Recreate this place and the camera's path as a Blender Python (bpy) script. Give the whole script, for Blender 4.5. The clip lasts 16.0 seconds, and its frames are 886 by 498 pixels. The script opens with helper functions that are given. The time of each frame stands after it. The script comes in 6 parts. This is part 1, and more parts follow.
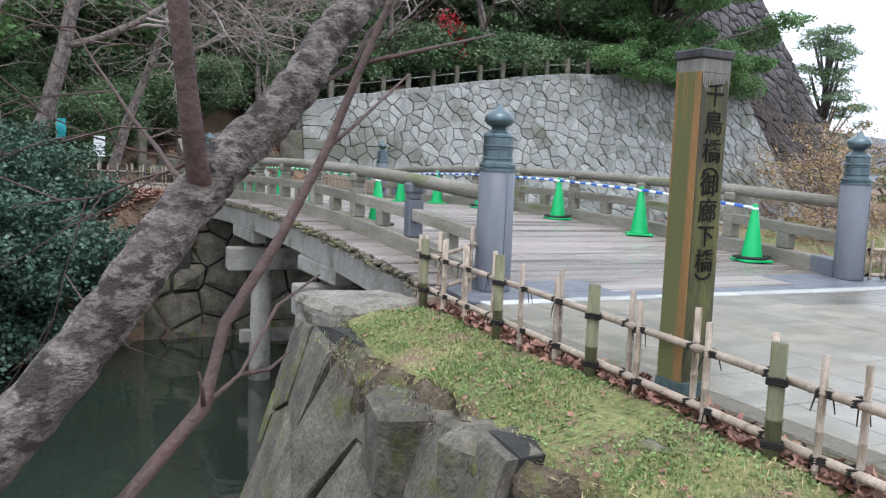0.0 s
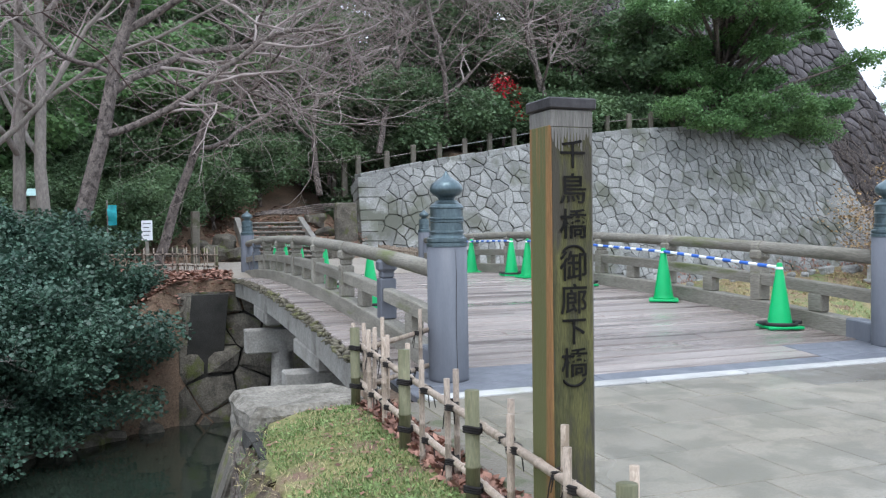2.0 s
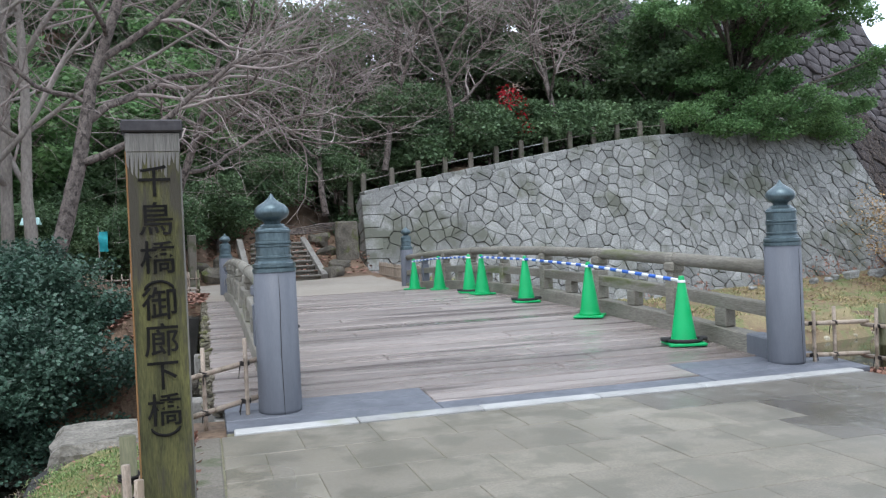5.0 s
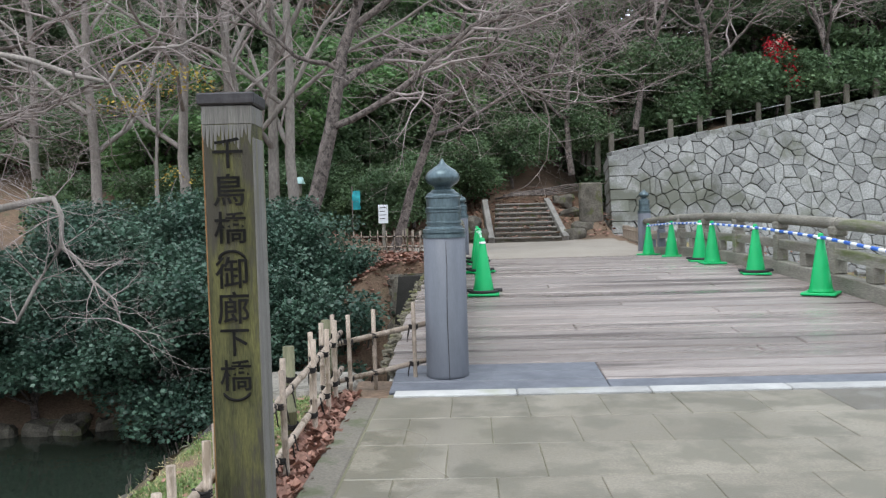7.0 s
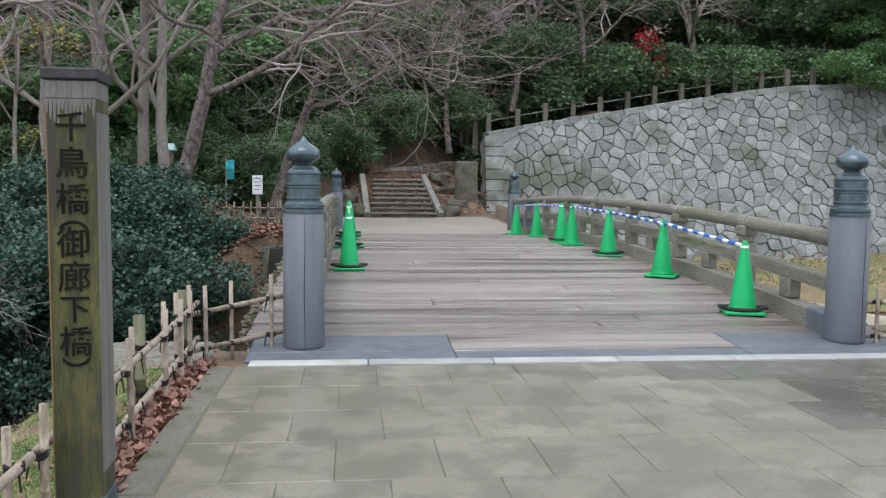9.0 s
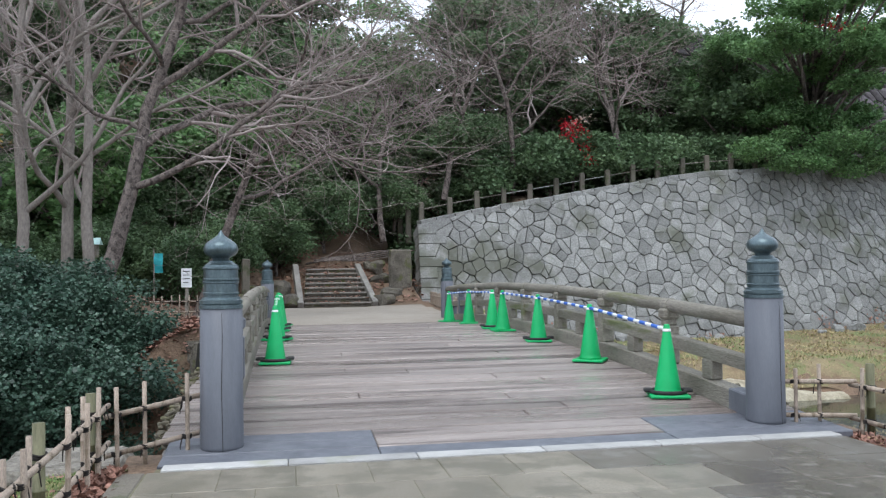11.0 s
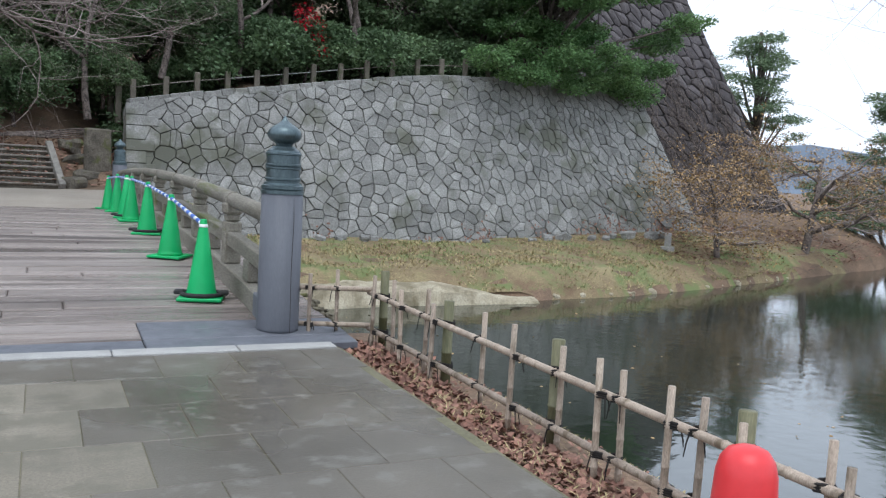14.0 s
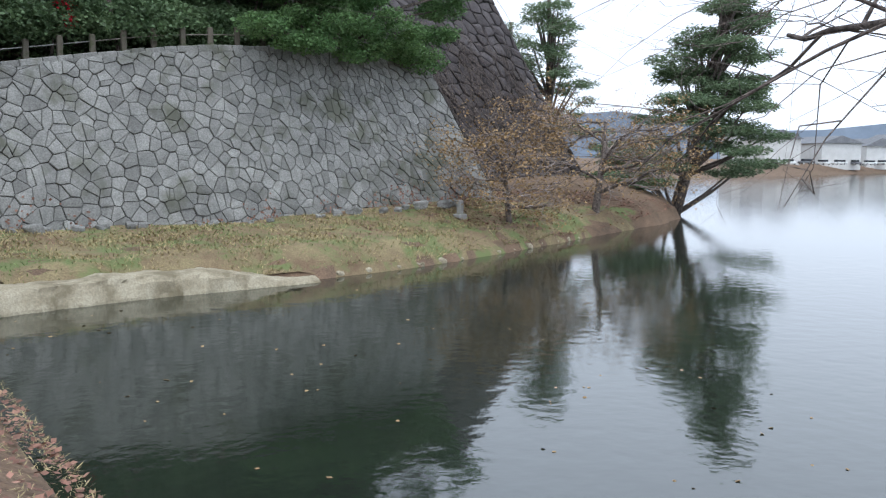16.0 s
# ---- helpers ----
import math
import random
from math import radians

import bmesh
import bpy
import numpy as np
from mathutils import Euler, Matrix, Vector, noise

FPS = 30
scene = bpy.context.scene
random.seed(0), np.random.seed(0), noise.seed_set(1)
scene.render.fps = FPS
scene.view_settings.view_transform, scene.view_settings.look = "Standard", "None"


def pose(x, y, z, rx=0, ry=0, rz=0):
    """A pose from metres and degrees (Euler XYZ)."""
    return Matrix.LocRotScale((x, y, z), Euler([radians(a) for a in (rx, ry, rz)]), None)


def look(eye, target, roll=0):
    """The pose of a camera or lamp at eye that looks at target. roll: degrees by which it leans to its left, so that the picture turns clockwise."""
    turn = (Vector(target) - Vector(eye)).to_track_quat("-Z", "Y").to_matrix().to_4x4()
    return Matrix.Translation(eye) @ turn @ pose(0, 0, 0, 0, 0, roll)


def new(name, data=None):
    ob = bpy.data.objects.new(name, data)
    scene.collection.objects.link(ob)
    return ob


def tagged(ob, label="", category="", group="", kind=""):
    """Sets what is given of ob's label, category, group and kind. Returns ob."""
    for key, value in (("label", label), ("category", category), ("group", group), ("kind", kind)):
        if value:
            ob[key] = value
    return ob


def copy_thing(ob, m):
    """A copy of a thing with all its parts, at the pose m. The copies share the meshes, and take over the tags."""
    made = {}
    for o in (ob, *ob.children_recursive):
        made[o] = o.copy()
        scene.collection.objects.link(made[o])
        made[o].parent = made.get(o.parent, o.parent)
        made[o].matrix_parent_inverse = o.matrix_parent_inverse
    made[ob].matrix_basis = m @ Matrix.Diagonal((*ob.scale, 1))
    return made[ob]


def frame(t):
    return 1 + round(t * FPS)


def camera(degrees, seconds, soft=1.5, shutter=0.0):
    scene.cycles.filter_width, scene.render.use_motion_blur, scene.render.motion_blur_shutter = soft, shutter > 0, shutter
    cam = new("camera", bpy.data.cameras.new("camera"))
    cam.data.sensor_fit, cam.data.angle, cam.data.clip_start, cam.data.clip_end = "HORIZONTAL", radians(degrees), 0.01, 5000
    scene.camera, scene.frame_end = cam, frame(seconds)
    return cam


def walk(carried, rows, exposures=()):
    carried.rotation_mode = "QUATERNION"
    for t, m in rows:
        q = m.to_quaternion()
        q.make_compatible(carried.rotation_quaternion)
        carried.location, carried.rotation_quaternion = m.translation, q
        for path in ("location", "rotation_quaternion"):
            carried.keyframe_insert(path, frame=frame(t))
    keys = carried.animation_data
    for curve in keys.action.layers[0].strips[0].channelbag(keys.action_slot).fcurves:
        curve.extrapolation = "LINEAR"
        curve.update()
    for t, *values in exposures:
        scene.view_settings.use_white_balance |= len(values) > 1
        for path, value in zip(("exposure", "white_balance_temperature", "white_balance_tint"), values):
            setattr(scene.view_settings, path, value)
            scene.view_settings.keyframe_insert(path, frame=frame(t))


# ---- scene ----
cam = camera(55.3, 16.0, 1.25)
PATH = [
    (0, (0.17, 0.043, 1.184), (1.016, 1.844, 0.983), 2.3),
    (0.5, (0.554, 0.097, 1.181), (1.35, 1.918, 0.96), 2.4),
    (1, (0.899, 0.201, 1.247), (1.686, 2.03, 1.06), -2.5),
    (1.5, (1.302, 0.285, 1.284), (1.978, 2.164, 1.172), -1.8),
    (2, (1.621, 0.337, 1.302), (2.272, 2.227, 1.247), -0.8),
    (2.5, (1.884, 0.345, 1.32), (2.58, 2.22, 1.299), -0.6),
    (3, (2.233, 0.27, 1.322), (2.931, 2.143, 1.257), -0.1),
    (5.3, (3.555, 0.105, 1.312), (4.077, 2.035, 1.324), -2.5),
    (5.5, (3.665, 0.102, 1.302), (4.167, 2.037, 1.335), -2.3),
    (6, (3.939, 0.126, 1.347), (4.238, 2.104, 1.36), -2.2),
    (6.5, (4.071, 0.245, 1.346), (4.13, 2.244, 1.304), -2.5),
    (7, (4.137, 0.229, 1.345), (4.072, 2.225, 1.254), -1.6),
    (7.5, (4.231, 0.099, 1.345), (4.189, 2.095, 1.216), -0.4),
    (8, (4.268, 0.059, 1.347), (4.242, 2.053, 1.2), 0.4),
    (8.5, (4.294, -0.001, 1.349), (4.354, 1.993, 1.204), 0.5),
    (9, (4.316, -0.05, 1.377), (4.532, 1.932, 1.223), 0.6),
    (9.5, (4.341, -0.087, 1.411), (4.648, 1.889, 1.37), 0.9),
    (9.7, (4.35, -0.097, 1.456), (4.67, 1.877, 1.476), 1.0),
    (11.8, (4.765, 0.157, 1.378), (5.123, 2.125, 1.427), -2.0),
    (12, (4.927, 0.245, 1.371), (5.239, 2.22, 1.412), -1.4),
    (12.5, (5.327, 0.201, 1.329), (5.639, 2.176, 1.281), 0.5),
    (13, (5.786, -0.003, 1.379), (6.226, 1.942, 1.221), 1.5),
    (13.5, (6.329, 0.225, 1.356), (7.011, 2.098, 1.189), 3.2),
    (14, (6.898, 0.228, 1.371), (7.761, 2.023, 1.192), 3.2),
    (14.5, (7.487, 0.273, 1.325), (8.533, 1.968, 1.142), 3.3),
    (15, (7.993, 0.245, 1.306), (9.122, 1.883, 1.1), 2.8),
    (15.5, (8.549, 0.396, 1.238), (9.682, 2.028, 1.001), 0.9),
    (16, (9.182, 0.659, 1.2), (10.386, 2.241, 0.981), 0.4),
]
walk(cam, [(t, look(eye, target, roll)) for t, eye, target, roll in PATH],
     exposures=[(0, 1.0, 6350, 10), (1, 0.95, 6350, 10), (2.5, 0.95, 6050, 10), (3, 0.88, 6000, 10), (5.5, 0.76, 6350, 10), (7, 0.82, 6500, 9), (8.5, 0.72, 6500, 9), (9.5, 0.6, 6450, 10), (12.5, 0.74, 6350, 10), (14, 0.47, 6350, 10), (16, 0.45, 6350, 10)])

# ---- light: an overcast winter day ----
world = bpy.data.worlds.new("overcast_sky")
scene.world = world
world.use_nodes = True
wt = world.node_tree
sky = wt.nodes.new("ShaderNodeTexSky")
sky.sky_type, sky.sun_disc = "NISHITA", False
sky.sun_elevation, sky.sun_rotation = radians(69), radians(203)
sky.air_density, sky.dust_density = 1.0, 3.0
pale = wt.nodes.new("ShaderNodeHueSaturation")
pale.inputs["Saturation"].default_value = 0.16
wt.links.new(sky.outputs[0], pale.inputs["Color"])
veil = wt.nodes.new("ShaderNodeMix")  # even cloud cover over the clear sky
veil.data_type = "RGBA"
veil.inputs[0].default_value = 0.7
veil.inputs[7].default_value = (7.05, 8.0, 9.5, 1)
wt.links.new(pale.outputs[0], veil.inputs[6])
wt.links.new(veil.outputs[2], wt.nodes["Background"].inputs["Color"])
wt.nodes["Background"].inputs["Strength"].default_value = 0.15
sun = new("sun", bpy.data.lights.new("sun", "SUN"))
sun.data.energy, sun.data.angle, sun.data.color = 0.8, radians(40), (1.0, 1.0, 0.99)
sun.matrix_world = look((0, 0, 0), (0.15, 0.35, -1.0))


# ---- materials ----
def surface(name, c1, c2, scale=4.0, fine=60.0, rough=0.75, bump=0.3, stretch=(1, 1, 1), third=None, vary=0.0,
            island=False, metal=0.0, spec=0.4, contrast=0.16, grain=0.35, wet=None, thin=0.0):
    """Two colours mixed by a coarse noise, fine grain, a third colour in patches, relief."""
    m = bpy.data.materials.new(name)
    m.use_nodes = True
    t = m.node_tree
    n, l = t.nodes, t.links
    b = n["Principled BSDF"]
    geo = n.new("ShaderNodeNewGeometry")
    mp = n.new("ShaderNodeMapping")
    mp.inputs["Scale"].default_value = stretch
    l.new(geo.outputs["Position"], mp.inputs["Vector"])

    def noise_node(s, detail=5.0):
        q = n.new("ShaderNodeTexNoise")
        q.inputs["Scale"].default_value, q.inputs["Detail"].default_value = s, detail
        q.inputs["Roughness"].default_value = 0.62
        l.new(mp.outputs[0], q.inputs["Vector"])
        return q

    def ramp(src, lo, hi):
        q = n.new("ShaderNodeMapRange")
        q.inputs["From Min"].default_value, q.inputs["From Max"].default_value = lo, hi
        l.new(src, q.inputs["Value"])
        return q.outputs[0]

    def mix(f, a, c, kind="MIX"):
        q = n.new("ShaderNodeMix")
        q.data_type, q.blend_type = "RGBA", kind
        for sock, val in ((q.inputs[0], f), (q.inputs[6], a), (q.inputs[7], c)):
            if isinstance(val, bpy.types.NodeSocket):
                l.new(val, sock)
            else:
                sock.default_value = val if isinstance(val, float) else (*val, 1.0)
        return q.outputs[2]

    big, small = noise_node(scale), noise_node(fine, 3.0)
    col = mix(ramp(big.outputs["Fac"], 0.5 - contrast, 0.5 + contrast), c1, c2)
    shade = ramp(small.outputs["Fac"], 0.2, 0.8)
    g = n.new("ShaderNodeMapRange")
    g.inputs["To Min"].default_value, g.inputs["To Max"].default_value = 1.0 - grain, 1.0 + grain
    l.new(shade, g.inputs["Value"])
    comb = n.new("ShaderNodeCombineColor")
    for k in range(3):
        l.new(g.outputs[0], comb.inputs[k])
    col = mix(1.0, col, comb.outputs[0], "MULTIPLY")
    if third:
        colour, amount, tscale = third
        tn = noise_node(tscale, 6.0)
        col = mix(ramp(tn.outputs["Fac"], 0.72 - amount * 0.5, 0.82 - amount * 0.5), col, colour)
    if vary:
        if island:
            src = geo.outputs["Random Per Island"]
        else:
            src = n.new("ShaderNodeObjectInfo").outputs["Random"]
        hs = n.new("ShaderNodeHueSaturation")
        v = n.new("ShaderNodeMapRange")
        v.inputs["To Min"].default_value, v.inputs["To Max"].default_value = 1.0 - vary, 1.0 + vary
        l.new(src, v.inputs["Value"])
        l.new(v.outputs[0], hs.inputs["Value"])
        l.new(col, hs.inputs["Color"])
        col = hs.outputs[0]
    l.new(col, b.inputs["Base Color"])
    b.inputs["Roughness"].default_value = rough
    if wet:
        wn = noise_node(wet[0], 3.0)
        r = n.new("ShaderNodeMapRange")
        r.inputs["From Min"].default_value, r.inputs["From Max"].default_value = 0.38, 0.62
        r.inputs["To Min"].default_value, r.inputs["To Max"].default_value = wet[1], wet[2]
        l.new(wn.outputs["Fac"], r.inputs["Value"])
        l.new(r.outputs[0], b.inputs["Roughness"])
    b.inputs["Metallic"].default_value = metal
    b.inputs["Specular IOR Level"].default_value = spec
    if thin:  # light passing through leaves
        tr, both = n.new("ShaderNodeBsdfTranslucent"), n.new("ShaderNodeMixShader")
        l.new(col, tr.inputs["Color"])
        both.inputs[0].default_value = thin
        l.new(b.outputs[0], both.inputs[1])
        l.new(tr.outputs[0], both.inputs[2])
        l.new(both.outputs[0], n["Material Output"].inputs["Surface"])
    if bump:
        bp = n.new("ShaderNodeBump")
        bp.inputs["Strength"].default_value, bp.inputs["Distance"].default_value = bump, 0.02
        add = n.new("ShaderNodeMath")
        add.operation = "ADD"
        l.new(big.outputs["Fac"], add.inputs[0])
        l.new(small.outputs["Fac"], add.inputs[1])
        l.new(add.outputs[0], bp.inputs["Height"])
        l.new(bp.outputs[0], b.inputs["Normal"])
    return m


M_LITTER = surface("leaf_litter", (0.13, 0.09, 0.06), (0.2, 0.13, 0.085), 1.2, 22, 0.95, 0.8, third=((0.09, 0.095, 0.05), 0.22, 0.5), grain=0.6)
M_EARTH = surface("bank_earth", (0.17, 0.115, 0.07), (0.26, 0.215, 0.115), 0.7, 20, 0.95, 0.9, third=((0.15, 0.18, 0.07), 0.45, 0.6), grain=0.5)
M_PATH = surface("gravel_path", (0.27, 0.235, 0.195), (0.33, 0.29, 0.24), 0.8, 50, 0.9, 0.4)
M_SLAB = surface("paving_slab", (0.16, 0.14, 0.105), (0.222, 0.197, 0.154), 0.9, 70, 0.6, 0.12, third=((0.142, 0.128, 0.096), 0.52, 2.6), vary=0.1, wet=(0.35, 0.2, 0.62), grain=0.32, contrast=0.2)
M_WET = surface("wet_paving_slab", (0.085, 0.074, 0.057), (0.14, 0.124, 0.1), 0.7, 70, 0.4, 0.12, wet=(0.5, 0.18, 0.5), grain=0.14, third=((0.155, 0.145, 0.122), 0.36, 5.0), vary=0.08)
M_JOINT = surface("joint_mortar", (0.11, 0.105, 0.06), (0.17, 0.155, 0.1), 3, 50, 0.9, 0.3)
M_GRANITE = surface("pale_granite", (0.3, 0.295, 0.28), (0.42, 0.412, 0.39), 2, 140, 0.65, 0.2, vary=0.16, third=((0.3, 0.3, 0.24), 0.25, 1.5))
M_KERB = surface("mossy_kerb", (0.105, 0.093, 0.072), (0.16, 0.14, 0.112), 1.5, 60, 0.8, 0.4, third=((0.075, 0.08, 0.042), 0.42, 3.0), vary=0.1)
M_WALL = surface("grey_wall_stone", (0.19, 0.19, 0.179), (0.29, 0.289, 0.272), 1.1, 17, 0.92, 0.7, vary=0.22, third=((0.135, 0.138, 0.11), 0.36, 0.45), grain=0.5)
M_WALLI = surface("grey_wall_stone_rest", (0.19, 0.19, 0.179), (0.29, 0.289, 0.272), 1.1, 17, 0.92, 0.7, vary=0.22, island=True, third=((0.135, 0.138, 0.11), 0.36, 0.45), grain=0.5)
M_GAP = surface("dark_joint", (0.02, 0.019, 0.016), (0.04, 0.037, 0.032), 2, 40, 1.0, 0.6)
M_ROCK = surface("dark_mossy_rock", (0.06, 0.052, 0.041), (0.145, 0.128, 0.1), 3.2, 26, 0.9, 1.0, vary=0.18, third=((0.08, 0.088, 0.026), 0.34, 2.2), grain=0.55)
M_ROCKTOP = surface("weathered_capstone", (0.13, 0.116, 0.095), (0.25, 0.228, 0.19), 3.4, 36, 0.9, 1.0, third=((0.08, 0.07, 0.052), 0.35, 3.2), grain=0.55)
M_LEDGE = surface("sandstone_ledge", (0.3, 0.26, 0.18), (0.43, 0.385, 0.285), 1.8, 18, 0.9, 0.9, third=((0.2, 0.17, 0.11), 0.4, 0.7), grain=0.35)
M_OLDWALL = surface("old_rampart_stone", (0.07, 0.062, 0.064), (0.125, 0.112, 0.114), 0.7, 10, 0.95, 0.9, vary=0.2, island=True, grain=0.4)
M_DECK = surface("worn_deck_plank", (0.19, 0.155, 0.135), (0.3, 0.258, 0.235), 2.2, 30, 0.6, 0.45, stretch=(0.16, 3.0, 3.0), third=((0.095, 0.075, 0.066), 0.42, 1.4), vary=0.16, wet=(0.45, 0.12, 0.5))
M_TIMBER = surface("weathered_timber", (0.155, 0.14, 0.11), (0.25, 0.23, 0.19), 2.4, 34, 0.85, 0.5, stretch=(2, 0.35, 2), third=((0.13, 0.14, 0.06), 0.26, 1.6), vary=0.12)
M_UNDER = surface("grey_bridge_timber", (0.18, 0.165, 0.145), (0.28, 0.265, 0.235), 2.0, 30, 0.85, 0.5, third=((0.1, 0.09, 0.075), 0.35, 1.2), vary=0.12)
M_CRUST = surface("mossy_bark_edge", (0.08, 0.07, 0.05), (0.16, 0.14, 0.1), 6, 30, 1.0, 1.0, third=((0.15, 0.15, 0.06), 0.35, 2.5))
M_PAINT = surface("blue_grey_paint", (0.094, 0.1, 0.116), (0.132, 0.139, 0.157), 1.5, 50, 0.55, 0.12, stretch=(3, 3, 0.5), grain=0.1, third=((0.1, 0.1, 0.115), 0.2, 3), wet=(1.0, 0.4, 0.65))
M_BRONZE = surface("patinated_bronze", (0.07, 0.1, 0.11), (0.115, 0.155, 0.165), 4, 40, 0.3, 0.03, metal=0.6, stretch=(1.5, 1.5, 0.6), spec=0.5)
M_SIGN = surface("mossy_sign_wood", (0.035, 0.036, 0.013), (0.105, 0.1, 0.033), 2.2, 46, 0.8, 0.4, stretch=(4, 4, 0.6), third=((0.05, 0.044, 0.03), 0.5, 3.0), grain=0.5, contrast=0.11)
M_SIGNTOP = surface("bare_grey_sign_wood", (0.12, 0.112, 0.098), (0.19, 0.18, 0.16), 3, 40, 0.8, 0.3, stretch=(5, 5, 0.4), third=((0.15, 0.14, 0.08), 0.3, 2))
M_RUST = surface("rust_brown_sign_side", (0.19, 0.1, 0.035), (0.27, 0.135, 0.05), 2.4, 40, 0.8, 0.35, stretch=(5, 5, 0.3), third=((0.1, 0.1, 0.035), 0.62, 1.6), grain=0.4)
M_CAP = surface("dark_copper_cap", (0.025, 0.023, 0.024), (0.05, 0.045, 0.046), 5, 50, 0.55, 0.1, metal=0.2)
M_SLEEVE = surface("green_copper_sleeve", (0.05, 0.085, 0.085), (0.09, 0.12, 0.12), 5, 40, 0.55, 0.2, metal=0.4)
M_INK = surface("black_brush_ink", (0.008, 0.008, 0.007), (0.016, 0.015, 0.014), 9, 60, 0.9, 0.0, spec=0.1)
M_BAMBOO = surface("dry_bamboo", (0.27, 0.21, 0.16), (0.4, 0.325, 0.255), 4, 60, 0.55, 0.3, stretch=(3, 3, 0.8), third=((0.16, 0.12, 0.08), 0.36, 4), vary=0.2, grain=0.45)
M_GBAMBOO = surface("olive_bamboo_post", (0.11, 0.108, 0.055), (0.17, 0.16, 0.088), 3, 40, 0.6, 0.2, stretch=(3, 3, 0.5), third=((0.08, 0.08, 0.035), 0.4, 4), vary=0.12)
M_CORD = surface("black_palm_cord", (0.015, 0.013, 0.012), (0.03, 0.025, 0.022), 20, 200, 0.95, 0.5)
M_CONE = surface("green_cone_plastic", (0.0, 0.34, 0.095), (0.003, 0.4, 0.12), 2, 90, 0.45, 0.03, grain=0.05, vary=0.06)
M_WHITE = surface("white_plastic", (0.7, 0.72, 0.72), (0.8, 0.81, 0.8), 3, 60, 0.45, 0.0, grain=0.05)
M_BLUE = surface("blue_plastic", (0.02, 0.1, 0.42), (0.03, 0.13, 0.5), 3, 60, 0.45, 0.0, grain=0.05)
M_RUBBER = surface("black_rubber", (0.02, 0.02, 0.02), (0.035, 0.033, 0.032), 5, 60, 0.8, 0.2)
M_REDPL = surface("red_plastic", (0.6, 0.03, 0.035), (0.68, 0.045, 0.05), 3, 60, 0.35, 0.02, grain=0.05)
M_BARK = surface("grey_brown_bark", (0.1, 0.08, 0.07), (0.2, 0.165, 0.145), 7, 38, 0.95, 1.0, stretch=(1, 1, 0.7), third=((0.05, 0.04, 0.035), 0.42, 9), grain=0.6)
M_CHERRY = surface("mottled_cherry_bark", (0.085, 0.068, 0.06), (0.19, 0.16, 0.145), 16, 85, 0.92, 1.0, stretch=(1, 1, 1.5), third=((0.035, 0.027, 0.024), 0.5, 20), grain=0.65, contrast=0.12)
M_ROOTMAT = surface("root_matted_earth", (0.05, 0.036, 0.024), (0.12, 0.09, 0.06), 7, 45, 1.0, 1.0, third=((0.1, 0.105, 0.03), 0.36, 4), grain=0.6)
M_STEP = surface("worn_lit_tread", (0.17, 0.155, 0.13), (0.27, 0.25, 0.215), 2.0, 24, 0.9, 0.6, vary=0.15, third=((0.14, 0.085, 0.055), 0.35, 2.0))
M_TWIG = surface("bare_twig", (0.23, 0.185, 0.165), (0.37, 0.315, 0.29), 2, 30, 0.9, 0.3)
M_PALEBARK = surface("pale_grey_bark", (0.2, 0.175, 0.15), (0.3, 0.265, 0.235), 2, 20, 0.95, 0.6, stretch=(1, 1, 0.4))
M_REDTWIG = surface("red_brown_twig", (0.05, 0.03, 0.026), (0.085, 0.052, 0.045), 6, 50, 0.8, 0.5)
M_LEAF = surface("evergreen_leaf", (0.1, 0.2, 0.075), (0.175, 0.29, 0.115), 0.7, 6, 0.6, 0.0, thin=0.4, vary=0.35, island=True, grain=0.3)
M_LEAFD = surface("dark_evergreen_leaf", (0.085, 0.145, 0.07), (0.14, 0.21, 0.1), 0.6, 6, 0.6, 0.0, thin=0.35, vary=0.4, island=True, grain=0.3)
M_LEAFB = surface("glossy_camellia_leaf", (0.042, 0.085, 0.06), (0.078, 0.138, 0.092), 0.8, 8, 0.42, 0.0, thin=0.25, vary=0.4, island=True, grain=0.3)
M_LEAFY = surface("yellow_leaf", (0.34, 0.24, 0.04), (0.42, 0.3, 0.06), 1, 8, 0.7, 0.0, vary=0.3, island=True)
M_LEAFO = surface("russet_leaf", (0.27, 0.17, 0.075), (0.37, 0.25, 0.125), 0.8, 8, 0.75, 0.0, vary=0.35, island=True)
M_LEAFR = surface("crimson_maple_leaf", (0.4, 0.015, 0.025), (0.52, 0.03, 0.045), 1, 8, 0.65, 0.0, thin=0.4, vary=0.35, island=True)
M_PINE = surface("pine_needles", (0.12, 0.185, 0.1), (0.185, 0.25, 0.14), 0.8, 6, 0.7, 0.0, thin=0.35, vary=0.35, island=True)
M_GRASS = surface("short_green_grass", (0.12, 0.185, 0.055), (0.21, 0.27, 0.105), 1.8, 20, 0.8, 0.0, thin=0.25, vary=0.4, island=True)
M_DRYGRASS = surface("dry_straw_grass", (0.3, 0.24, 0.12), (0.4, 0.33, 0.18), 1.5, 20, 0.9, 0.0, vary=0.35, island=True)
M_DEAD = surface("fallen_brown_leaf", (0.16, 0.076, 0.054), (0.3, 0.165, 0.12), 3, 20, 0.85, 0.0, vary=0.45, island=True)
M_TURF = surface("patchy_turf", (0.11, 0.125, 0.04), (0.2, 0.19, 0.075), 2.4, 34, 0.95, 0.9, third=((0.16, 0.1, 0.07), 0.4, 1.8), grain=0.5)
M_HOUSE = surface("white_render", (0.6, 0.6, 0.58), (0.7, 0.7, 0.68), 0.5, 5, 0.8, 0.0, grain=0.08)
M_ROOF = surface("grey_roof_tile", (0.12, 0.125, 0.135), (0.17, 0.175, 0.185), 0.6, 4, 0.6, 0.0)
